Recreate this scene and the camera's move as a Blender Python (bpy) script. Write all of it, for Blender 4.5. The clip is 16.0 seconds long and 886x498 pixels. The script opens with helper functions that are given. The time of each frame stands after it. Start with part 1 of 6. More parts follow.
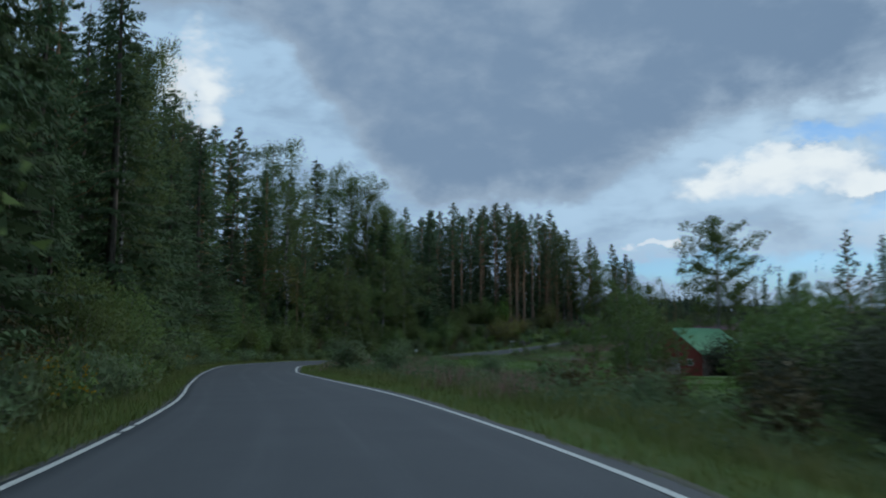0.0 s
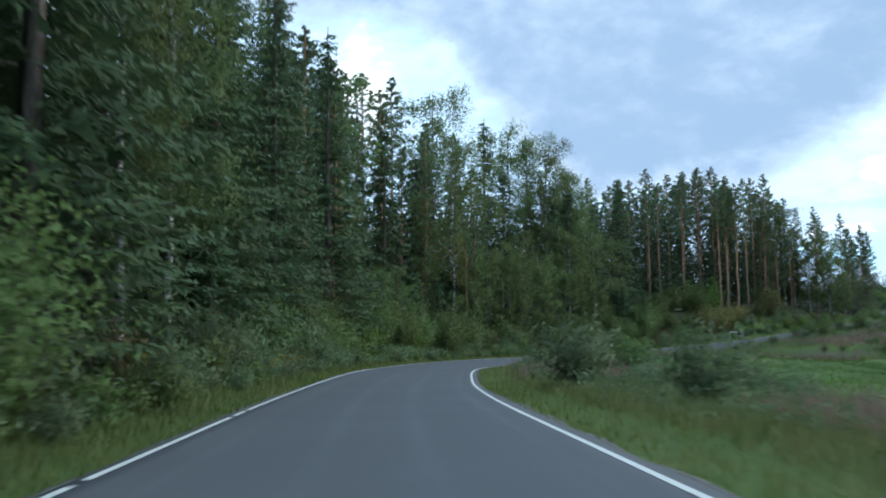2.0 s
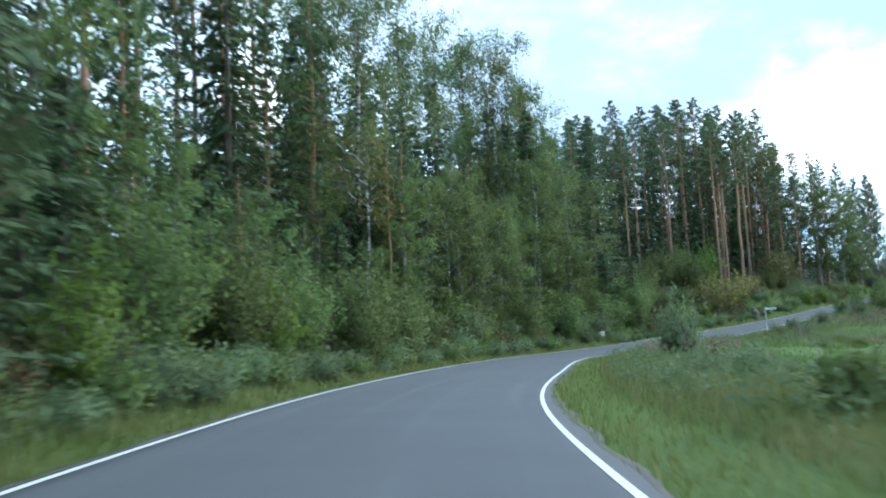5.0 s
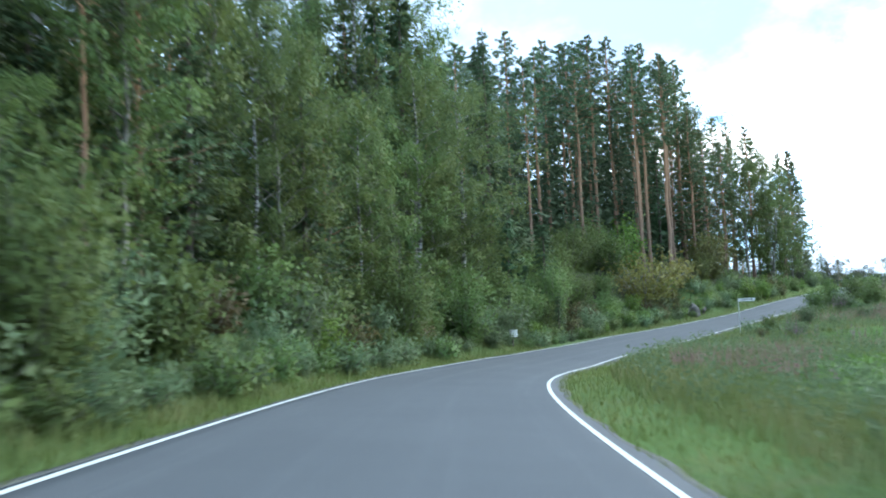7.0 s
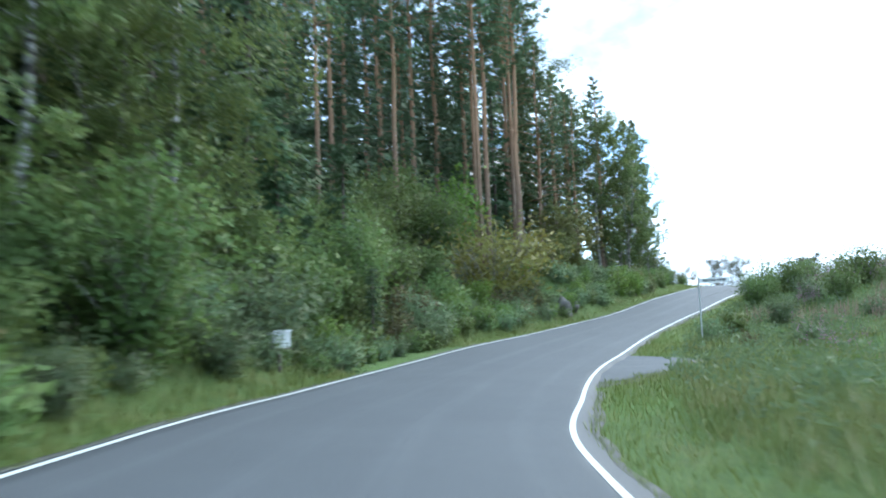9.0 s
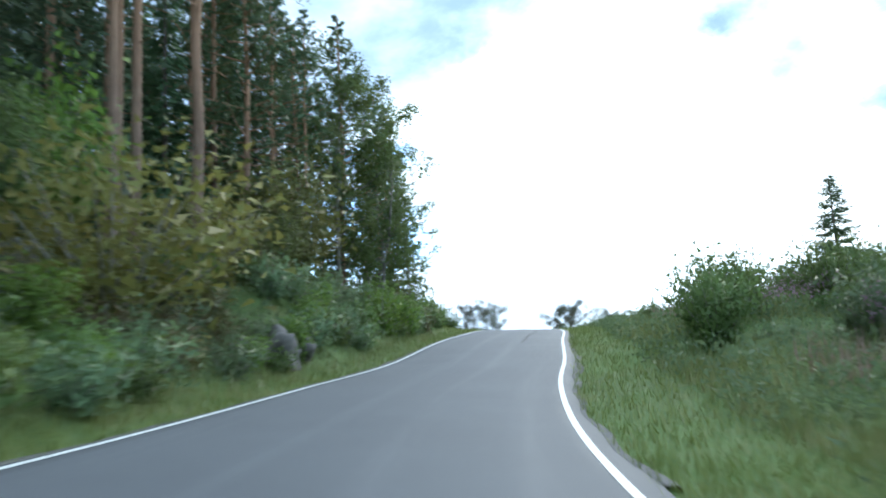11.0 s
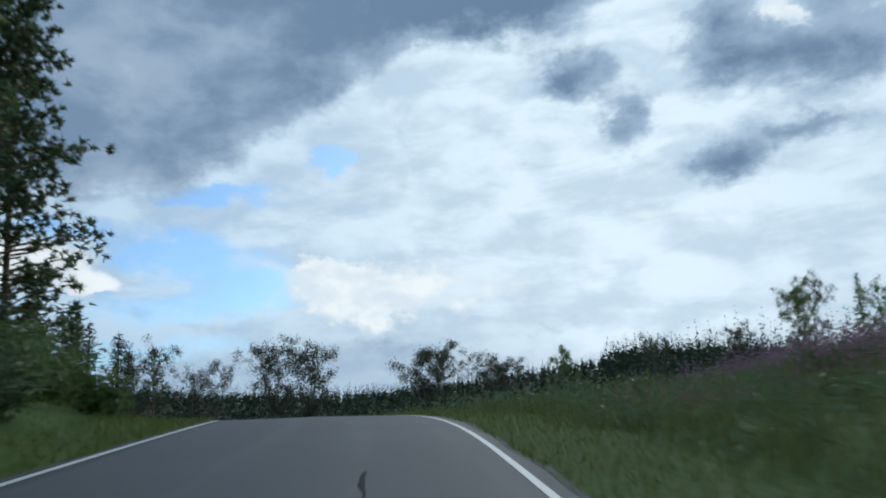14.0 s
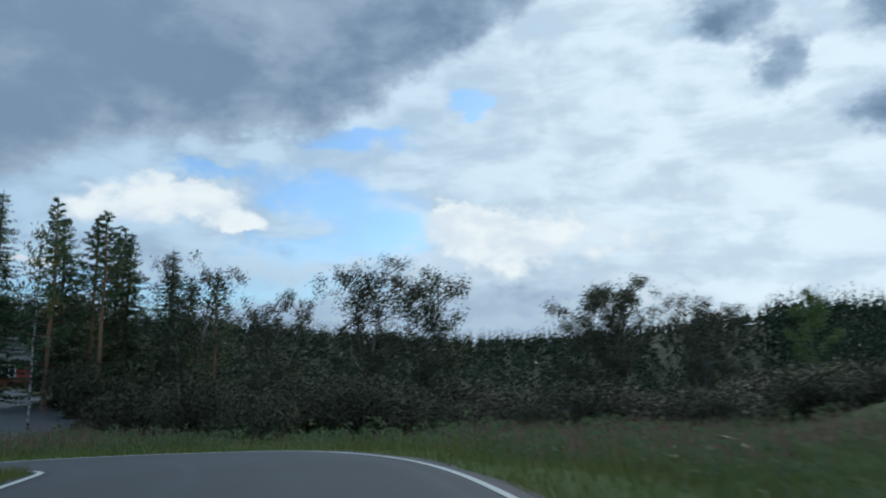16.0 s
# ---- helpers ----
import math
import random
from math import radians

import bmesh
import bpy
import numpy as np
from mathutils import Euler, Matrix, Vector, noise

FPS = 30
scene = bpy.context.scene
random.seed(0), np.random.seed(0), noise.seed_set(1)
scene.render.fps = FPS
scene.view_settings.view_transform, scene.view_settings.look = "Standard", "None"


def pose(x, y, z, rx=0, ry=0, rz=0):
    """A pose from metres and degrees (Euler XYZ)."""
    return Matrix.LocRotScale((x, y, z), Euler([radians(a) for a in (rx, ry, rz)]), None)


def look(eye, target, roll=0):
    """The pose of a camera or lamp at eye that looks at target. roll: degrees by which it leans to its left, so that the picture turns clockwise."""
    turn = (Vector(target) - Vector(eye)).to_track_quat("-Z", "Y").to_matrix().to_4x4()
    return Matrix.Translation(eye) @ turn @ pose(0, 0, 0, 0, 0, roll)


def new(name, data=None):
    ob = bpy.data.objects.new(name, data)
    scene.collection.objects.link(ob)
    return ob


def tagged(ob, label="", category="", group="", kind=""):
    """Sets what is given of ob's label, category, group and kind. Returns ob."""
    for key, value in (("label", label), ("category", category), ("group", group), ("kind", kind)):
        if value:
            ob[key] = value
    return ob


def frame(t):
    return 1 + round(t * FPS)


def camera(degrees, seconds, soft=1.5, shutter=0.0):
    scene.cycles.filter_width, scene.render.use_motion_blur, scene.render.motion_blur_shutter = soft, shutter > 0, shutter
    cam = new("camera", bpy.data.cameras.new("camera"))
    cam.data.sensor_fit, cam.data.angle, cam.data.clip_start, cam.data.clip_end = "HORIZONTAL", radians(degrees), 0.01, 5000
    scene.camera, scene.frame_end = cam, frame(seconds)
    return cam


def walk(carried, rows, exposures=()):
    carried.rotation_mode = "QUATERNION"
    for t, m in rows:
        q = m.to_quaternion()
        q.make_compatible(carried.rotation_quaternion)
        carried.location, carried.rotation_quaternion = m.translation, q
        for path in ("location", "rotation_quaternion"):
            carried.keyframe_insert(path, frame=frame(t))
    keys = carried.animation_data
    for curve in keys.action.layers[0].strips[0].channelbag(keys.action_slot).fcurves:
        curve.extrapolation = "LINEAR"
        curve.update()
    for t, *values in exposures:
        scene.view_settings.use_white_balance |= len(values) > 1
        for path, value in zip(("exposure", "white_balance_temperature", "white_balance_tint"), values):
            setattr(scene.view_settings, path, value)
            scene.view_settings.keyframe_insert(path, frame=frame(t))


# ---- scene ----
cam = camera(54.7, 16.0, 1.9, 0.5)
METRES, EYE, TILT, LEAN, TURN = 228.0, 1.25, 0.0, 0.0, 0.0
ROWS = [
    (0.0, 0.0000, 0.0000, 0.0000, -0.01, 6.72, -0.07),
    (0.5, -0.0026, 0.0260, 0.0000, 4.06, 6.64, -0.45),
    (1.0, -0.0070, 0.0543, 0.0000, 7.82, 6.71, -0.47),
    (1.5, -0.0131, 0.0823, 0.0001, 9.74, 6.81, -0.13),
    (2.0, -0.0203, 0.1127, 0.0000, 11.12, 6.39, 0.38),
    (2.5, -0.0273, 0.1409, -0.0002, 11.89, 6.16, 0.46),
    (3.0, -0.0353, 0.1728, -0.0004, 11.71, 6.10, 1.21),
    (3.5, -0.0428, 0.2033, -0.0006, 10.93, 6.19, 1.94),
    (4.0, -0.0500, 0.2368, -0.0007, 9.35, 6.25, 2.54),
    (4.5, -0.0557, 0.2687, -0.0007, 7.01, 6.21, 2.76),
    (7.0, -0.0617, 0.4382, -0.0013, -5.37, 5.98, 2.27),
    (7.5, -0.0591, 0.4719, -0.0014, -8.45, 6.07, 2.68),
    (8.0, -0.0539, 0.5073, -0.0014, -12.28, 6.08, 3.17),
    (8.5, -0.0470, 0.5387, -0.0016, -15.77, 6.05, 2.75),
    (9.0, -0.0374, 0.5720, -0.0015, -20.39, 6.12, 2.18),
    (9.5, -0.0261, 0.6015, -0.0015, -24.96, 6.52, 2.15),
    (10.0, -0.0110, 0.6325, -0.0012, -30.08, 7.25, 2.70),
    (12.5, 0.0882, 0.7524, 0.0074, -47.32, 12.11, 2.17),
    (13.0, 0.1124, 0.7756, 0.0108, -48.72, 12.29, 2.40),
    (13.5, 0.1352, 0.7961, 0.0137, -49.40, 12.08, 2.60),
    (14.0, 0.1569, 0.8157, 0.0165, -49.04, 11.83, 2.97),
    (14.5, 0.1754, 0.8335, 0.0189, -48.14, 11.53, 2.71),
    (15.0, 0.1948, 0.8530, 0.0212, -46.67, 10.78, 1.99),
    (15.5, 0.2112, 0.8713, 0.0225, -43.98, 9.69, 1.28),
    (16.0, 0.2267, 0.8912, 0.0237, -40.36, 8.41, 0.04),
]
walk(cam, [(t, pose(0, 0, EYE, TILT, LEAN, TURN) @ pose(METRES * x, METRES * y, METRES * z, 90 + pitch, roll, yaw)) for t, x, y, z, yaw, pitch, roll in ROWS],
     [(0.0, -0.84), (1.0, -0.24), (1.5, 0.05), (2.5, 0.5), (3.5, 0.85), (5.5, 1.2), (7.0, 1.35), (10.0, 1.45), (11.3, 0.7), (12.5, -0.15), (13.5, -0.58), (14.5, -0.82), (16.0, -0.78)])

# ---- sky and sun ----
# The brightest sky lies ahead of the last stretch; the sun stands there behind thin cloud.
SUN_AZ, SUN_EL = 62.0, 28.0


class Nodes:
    """Short hand for building node trees."""

    def __init__(self, tree):
        self.tree = tree

    def add(self, kind):
        return self.tree.nodes.new(kind)

    def plug(self, socket, value):
        if isinstance(value, bpy.types.NodeSocket):
            self.tree.links.new(value, socket)
        elif value is not None:
            socket.default_value = value

    def math(self, op, a, b=None, c=None, clamp=False):
        n = self.add("ShaderNodeMath")
        n.operation, n.use_clamp = op, clamp
        for k, v in enumerate((a, b, c)):
            self.plug(n.inputs[k], v)
        return n.outputs[0]

    def mix(self, f, a, b):
        n = self.add("ShaderNodeMix")
        n.data_type = "RGBA"
        self.plug(n.inputs["Factor"], f)
        for name, v in (("A", a), ("B", b)):
            sock = [s for s in n.inputs if s.name == name and s.type == "RGBA"][0]
            self.plug(sock, v if isinstance(v, bpy.types.NodeSocket) else (*v, 1.0))
        return [s for s in n.outputs if s.type == "RGBA"][0]

    def span(self, v, a, b, c=0.0, d=1.0, smooth=True):
        n = self.add("ShaderNodeMapRange")
        n.interpolation_type = "SMOOTHSTEP" if smooth else "LINEAR"
        for k, w in enumerate((v, a, b, c, d)):
            self.plug(n.inputs[k], w)
        return n.outputs[0]

    def noise(self, vector, scale, detail=4.0, rough=0.55, distort=0.0):
        n = self.add("ShaderNodeTexNoise")
        self.plug(n.inputs["Vector"], vector)
        n.inputs["Scale"].default_value, n.inputs["Detail"].default_value = scale, detail
        n.inputs["Roughness"].default_value, n.inputs["Distortion"].default_value = rough, distort
        return n.outputs["Fac"]

    def vector(self, x, y, z):
        n = self.add("ShaderNodeCombineXYZ")
        for k, v in enumerate((x, y, z)):
            self.plug(n.inputs[k], v)
        return n.outputs[0]


world = bpy.data.worlds.new("sky")
scene.world = world
world.use_nodes = True
wt = world.node_tree
wt.nodes.clear()
W = Nodes(wt)
coord = W.add("ShaderNodeTexCoord").outputs["Generated"]
sep = W.add("ShaderNodeSeparateXYZ")
W.plug(sep.inputs[0], coord)
dx, dy, dz = sep.outputs
azim = W.math("MULTIPLY", W.math("ARCTAN2", dx, dy), 57.2958)
elev = W.math("MULTIPLY", W.math("ARCSINE", dz), 57.2958)
n_big = W.noise(W.vector(W.math("MULTIPLY", azim, 0.085), W.math("MULTIPLY", elev, 0.15), 0.0), 1.0, 9.0, 0.54, 0.25)
n_mid = W.noise(W.vector(W.math("MULTIPLY", azim, 0.24), W.math("MULTIPLY", elev, 0.40), 5.0), 1.0, 9.0, 0.56, 0.3)
n_fine = W.noise(W.vector(W.math("MULTIPLY", azim, 0.62), W.math("MULTIPLY", elev, 0.95), 2.0), 1.0, 7.0, 0.58, 0.2)
n_veil = W.noise(W.vector(W.math("MULTIPLY", azim, 0.10), W.math("MULTIPLY", elev, 0.34), 8.0), 1.0, 8.0, 0.55, 0.4)
drift = W.vector(W.math("MULTIPLY", azim, 0.30), W.math("MULTIPLY", elev, 0.42), 3.0)
wob = W.math("MULTIPLY", W.math("SUBTRACT", W.noise(drift, 1.0, 9.0, 0.62), 0.5), 6.0)
drift2 = W.vector(W.math("MULTIPLY", azim, 0.30), W.math("MULTIPLY", elev, 0.42), 9.0)
wob2 = W.math("MULTIPLY", W.math("SUBTRACT", W.noise(drift2, 1.0, 9.0, 0.62), 0.5), 4.2)
az_w = W.math("ADD", azim, wob)
el_w = W.math("ADD", elev, wob2)


def puff(a, e, sa, se, amount):
    """A soft cloud bank at azimuth a and elevation e, sa by se degrees."""
    u = W.math("DIVIDE", W.math("SUBTRACT", az_w, a), sa)
    v = W.math("DIVIDE", W.math("SUBTRACT", el_w, e), se)
    r = W.math("ADD", W.math("MULTIPLY", u, u), W.math("MULTIPLY", v, v))
    return W.math("MULTIPLY", W.math("EXPONENT", W.math("MULTIPLY", r, -1.0)), amount)


def total(values):
    out = values[0]
    for v in values[1:]:
        out = W.math("ADD", out, v)
    return out


def ripple(noise_out, amount):
    return W.math("MULTIPLY", W.math("SUBTRACT", noise_out, 0.5), amount)


# dark cloud lumps, blue gaps and sunlit heaps: azimuth, elevation, widths, amount
GREY = [(59.8, 22.4, 2.7, 1.7, 1.25), (63.2, 19.3, 1.9, 2.1, 1.05), (68.6, 15.7, 2.8, 1.3, 0.85), (73.6, 17.2, 3.2, 0.9, 0.75), (76.5, 21.8, 5.0, 2.5, 1.2), (69.5, 23.6, 3.0, 2.6, 1.1),
        (56.0, 27.5, 8.0, 2.2, 1.0), (78.0, 27.0, 7.0, 3.0, 0.9), (56.5, 6.4, 3.6, 0.7, 0.45), (22.0, 7.6, 4.5, 0.9, 0.45), (33.5, 7.2, 4.0, 0.8, 0.40), (45.0, 5.0, 7.0, 1.5, 0.50), (5.0, 13.5, 9.0, 3.5, 0.35), (24.0, 19.5, 6.0, 3.0, 0.3)]
BLUE = [(34.2, 15.7, 3.6, 0.75, 1.15), (32.0, 11.8, 5.0, 1.7, 1.1), (37.2, 9.5, 3.0, 1.4, 1.0), (42.2, 17.9, 1.1, 0.8, 1.25), (30.5, 8.0, 6.0, 1.3, 0.85), (28.4, 21.3, 1.0, 1.7, 0.9),
        (24.4, 13.3, 3.0, 0.7, 0.95), (27.2, 19.6, 1.5, 2.0, 0.7), (23.0, 5.3, 7.0, 1.1, 0.85), (14.0, 5.4, 3.5, 0.8, 0.85), (33.0, 5.8, 5.0, 0.8, 0.6)]
WHITE = [(41.0, 10.3, 1.5, 1.3, 1.6), (44.2, 8.8, 3.0, 1.8, 1.1), (50.0, 9.0, 6.0, 2.2, 0.5), (23.6, 11.3, 3.6, 1.5, 1.1), (26.9, 9.7, 1.7, 0.7, 0.9), (18.0, 10.4, 3.5, 1.5, 0.6), (14.2, 6.8, 1.9, 0.3, 1.0), (-16.6, 16.8, 2.8, 4.0, 0.7), (28.4, 21.4, 1.5, 2.3, 0.7), (73.7, 24.4, 1.0, 1.1, 1.0), (62.0, 12.0, 9.0, 3.0, 0.3)]
white = total([puff(*g) for g in WHITE])
# the underside of the large dark bank: its lower edge climbs towards the sun and to the far side
edge = W.math("ADD", 9.6, W.math("ADD", W.span(azim, 8.0, 20.0, 0.0, 5.6), W.math("ADD", W.span(azim, 27.0, 53.0, 0.0, 10.5), W.span(azim, 0.0, -15.0, 0.0, 12.0))))
bank = W.math("MULTIPLY", W.span(W.math("SUBTRACT", el_w, edge), -1.8, 2.8), W.math("MULTIPLY", W.span(elev, 40.0, 29.0), W.span(azim, -46.0, -24.0)))
bank = W.math("MULTIPLY", bank, W.span(azim, 62.0, 50.0))
grey = W.math("ADD", W.math("ADD", total([puff(*g) for g in GREY]), W.math("MULTIPLY", bank, 1.12)), W.math("ADD", ripple(n_big, 1.3), ripple(n_mid, 0.7)))
grey = W.math("SUBTRACT", W.math("ADD", grey, ripple(n_fine, 0.3)), W.math("MULTIPLY", white, 0.55))
shade = W.span(grey, 0.16, 0.74)
deep = W.span(W.math("ADD", grey, W.math("ADD", ripple(n_mid, 0.7), ripple(n_big, 0.9))), 0.50, 1.42)
blue = W.math("ADD", total([puff(*g) for g in BLUE]), W.math("ADD", ripple(n_veil, 1.4), W.math("ADD", ripple(n_mid, 1.1), ripple(n_fine, 0.4))))
blue = W.span(W.math("SUBTRACT", blue, W.math("MULTIPLY", white, 0.75)), 0.15, 1.0)
# thin cloud, brighter round the sun
glow = W.math("EXPONENT", W.math("MULTIPLY", W.math("POWER", W.math("DIVIDE", W.math("SUBTRACT", azim, SUN_AZ), 34.0), 2.0), -1.0))
pale = W.mix(W.math("MULTIPLY", glow, 0.80), (0.69, 1.02, 1.36), (1.41, 1.66, 1.80))
fold = W.span(W.math("ADD", n_veil, ripple(n_mid, 0.7)), 0.36, 0.66, 0.0, 0.80)
pale = W.mix(fold, pale, W.mix(glow, (0.47, 0.70, 0.98), (0.86, 1.12, 1.36)))
low_air = W.span(elev, 9.0, 3.0, 0.0, 0.60)
pale = W.mix(W.math("MULTIPLY", low_air, W.span(azim, 62.0, 46.0)), pale, (0.50, 0.70, 0.96))
heap = W.mix(W.span(W.math("ADD", n_mid, ripple(n_fine, 0.4)), 0.34, 0.64), (1.16, 1.34, 1.50), (1.48, 1.61, 1.66))
heap_on = W.math("MULTIPLY", W.span(W.math("ADD", white, W.math("ADD", ripple(n_mid, 0.8), ripple(n_fine, 0.5))), 0.26, 0.72), 0.90)
dark = W.mix(deep, W.mix(glow, (0.52, 0.70, 0.92), (0.57, 0.79, 1.05)), W.mix(glow, (0.335, 0.505, 0.74), (0.235, 0.385, 0.60)))
air = W.add("ShaderNodeTexSky")
air.sky_type = "NISHITA"
air.sun_disc = False
air.sun_elevation, air.sun_rotation = radians(SUN_EL), radians(SUN_AZ)
air.air_density, air.dust_density = 1.0, 0.6
scale_air = W.add("ShaderNodeVectorMath")
scale_air.operation = "SCALE"
W.plug(scale_air.inputs[0], air.outputs[0])
scale_air.inputs["Scale"].default_value = 0.15
tint = W.add("ShaderNodeVectorMath")
tint.operation = "MULTIPLY"
W.plug(tint.inputs[0], scale_air.outputs[0])
tint.inputs[1].default_value = (0.62, 1.0, 1.40)
colour = W.mix(W.math("MULTIPLY", blue, 0.86), pale, tint.outputs[0])
colour = W.mix(heap_on, colour, heap)
colour = W.mix(shade, colour, dark)
back = W.add("ShaderNodeBackground")
W.plug(back.inputs["Color"], colour)
back.inputs["Strength"].default_value = 1.0
W.plug(W.add("ShaderNodeOutputWorld").inputs["Surface"], back.outputs[0])

sun = new("sun", bpy.data.lights.new("sun", "SUN"))
sun.data.energy, sun.data.angle, sun.data.color = 1.0, radians(18), (0.97, 0.97, 0.92)
_a, _e = radians(SUN_AZ), radians(SUN_EL)
sun.matrix_world = look((60 * math.sin(_a), 60 * math.cos(_a), 60), (60 * math.sin(_a) - math.sin(_a) * math.cos(_e), 60 * math.cos(_a) - math.cos(_a) * math.cos(_e), 60 - math.sin(_e)))

# ---- materials ----


def material(name):
    m = bpy.data.materials.new(name)
    m.use_nodes = True
    m.node_tree.nodes.clear()
    n = Nodes(m.node_tree)
    return m, n


def surface(n, colour, rough=0.7, bump=None, strength=0.3, distance=0.02, metal=0.0, spec=0.5):
    b = n.add("ShaderNodeBsdfPrincipled")
    n.plug(b.inputs["Base Color"], colour if isinstance(colour, bpy.types.NodeSocket) else (*colour, 1.0))
    n.plug(b.inputs["Roughness"], rough)
    b.inputs["Metallic"].default_value = metal
    b.inputs["Specular IOR Level"].default_value = spec
    if bump is not None:
        k = n.add("ShaderNodeBump")
        k.inputs["Strength"].default_value, k.inputs["Distance"].default_value = strength, distance
        n.plug(k.inputs["Height"], bump)
        n.plug(b.inputs["Normal"], k.outputs[0])
    return b


def finish(n, shader):
    n.plug(n.add("ShaderNodeOutputMaterial").inputs["Surface"], shader)


def place(n, kind="Object"):
    return n.add("ShaderNodeTexCoord").outputs[kind]


def foliage(name, low, mid, high, through_light=0.35, gloss=0.55):
    """Leaves or needles: a colour for each leaf and each plant, and light that passes through."""
    m, n = material(name)
    leaf = n.add("ShaderNodeNewGeometry").outputs["Random Per Island"]
    plant = n.add("ShaderNodeObjectInfo").outputs["Random"]
    patch = n.noise(place(n), 0.55, 3.0)
    c = n.mix(n.math("ADD", 0.42, n.math("MULTIPLY", leaf, 0.36)), low, mid)
    c = n.mix(n.math("MULTIPLY", n.span(patch, 0.42, 0.72), 0.8), c, high)
    hsv = n.add("ShaderNodeHueSaturation")
    n.plug(hsv.inputs["Hue"], n.math("ADD", 0.464, n.math("MULTIPLY", plant, 0.04)))
    n.plug(hsv.inputs["Value"], n.math("ADD", 0.8, n.math("MULTIPLY", plant, 0.45)))
    n.plug(hsv.inputs["Color"], c)
    b = surface(n, hsv.outputs[0], gloss, spec=0.14)
    t = n.add("ShaderNodeBsdfTranslucent")
    n.plug(t.inputs["Color"], hsv.outputs[0])
    mx = n.add("ShaderNodeMixShader")
    mx.inputs[0].default_value = through_light
    n.plug(mx.inputs[1], b.outputs[0])
    n.plug(mx.inputs[2], t.outputs[0])
    finish(n, mx.outputs[0])
    return m


NEEDLE_SPRUCE = foliage("spruce_needles", (0.034, 0.070, 0.036), (0.070, 0.127, 0.056), (0.094, 0.154, 0.070), 0.30)
NEEDLE_PINE = foliage("pine_needles", (0.066, 0.121, 0.066), (0.121, 0.195, 0.096), (0.157, 0.232, 0.107), 0.30)
LEAF_BIRCH = foliage("birch_leaves", (0.076, 0.124, 0.045), (0.138, 0.200, 0.074), (0.178, 0.230, 0.080), 0.45)
LEAF_ALDER = foliage("alder_leaves", (0.066, 0.116, 0.040), (0.124, 0.196, 0.064), (0.156, 0.222, 0.068), 0.42)
# darker copy of the alder leaves: backlit shade put into the colour
LEAF_SHADED = foliage("shaded_leaves", (0.038, 0.050, 0.030), (0.072, 0.084, 0.050), (0.088, 0.086, 0.056), 0.25)
LEAF_LIGHT = foliage("rowan_leaves", (0.080, 0.150, 0.030), (0.130, 0.220, 0.045), (0.160, 0.240, 0.050), 0.45)
LEAF_WILLOW = foliage("willow_leaves", (0.085, 0.142, 0.071), (0.149, 0.219, 0.113), (0.170, 0.234, 0.106), 0.42)
LEAF_YELLOW = foliage("turning_leaves", (0.150, 0.165, 0.045), (0.205, 0.205, 0.060), (0.235, 0.200, 0.060), 0.42)
LEAF_OLIVE = foliage("olive_leaves", (0.095, 0.125, 0.040), (0.150, 0.180, 0.060), (0.175, 0.185, 0.060), 0.42)
LEAF_RUST = foliage("rusty_leaves", (0.110, 0.080, 0.040), (0.130, 0.130, 0.050), (0.085, 0.120, 0.040), 0.35)
GRASS_SHORT = foliage("verge_grass", (0.086, 0.128, 0.034), (0.140, 0.186, 0.054), (0.166, 0.182, 0.064), 0.4)
GRASS_MEADOW = foliage("meadow_grass", (0.062, 0.150, 0.034), (0.098, 0.212, 0.046), (0.118, 0.222, 0.052), 0.4)
GRASS_TALL = foliage("tall_grass", (0.082, 0.122, 0.038), (0.140, 0.176, 0.060), (0.195, 0.194, 0.084), 0.4)
GRASS_SEED = foliage("seeding_grass", (0.270, 0.203, 0.149), (0.351, 0.257, 0.203), (0.243, 0.216, 0.121), 0.4)
PETAL_PINK = foliage("fireweed_petals", (0.190, 0.115, 0.160), (0.260, 0.155, 0.215), (0.180, 0.125, 0.130), 0.4)
PETAL_YELLOW = foliage("tansy_petals", (0.420, 0.330, 0.020), (0.500, 0.380, 0.030), (0.420, 0.340, 0.030), 0.3)


def bark(name, low, high, ring, change=None):
    m, n = material(name)
    p = place(n)
    grain = n.noise(p, 6.0, 5.0, 0.65)
    st = n.add("ShaderNodeMapping")
    st.inputs["Scale"].default_value = ring
    n.plug(st.inputs["Vector"], p)
    bands = n.noise(st.outputs[0], 1.0, 4.0, 0.6)
    c = n.mix(n.span(bands, 0.42, 0.6), low, high)
    if change:
        s = n.add("ShaderNodeSeparateXYZ")
        n.plug(s.inputs[0], place(n, "Generated"))
        c = n.mix(n.span(n.math("ADD", s.outputs[2], n.math("MULTIPLY", n.math("SUBTRACT", grain, 0.5), 0.2)), change[0], change[1]), c, change[2])
    finish(n, surface(n, c, 0.85, n.math("ADD", grain, bands), 0.6, 0.03, spec=0.25).outputs[0])
    return m


BARK_PINE = bark("pine_bark", (0.16, 0.10, 0.075), (0.24, 0.16, 0.115), (7, 7, 1.2), (0.12, 0.5, (0.36, 0.195, 0.115)))
BARK_SPRUCE = bark("spruce_bark", (0.085, 0.068, 0.055), (0.15, 0.12, 0.10), (5, 5, 2))
BARK_BIRCH = bark("birch_bark", (0.06, 0.052, 0.048), (0.40, 0.385, 0.36), (1.5, 1.5, 4.5))
BARK_ALDER = bark("alder_bark", (0.13, 0.12, 0.10), (0.24, 0.225, 0.19), (4, 4, 3))

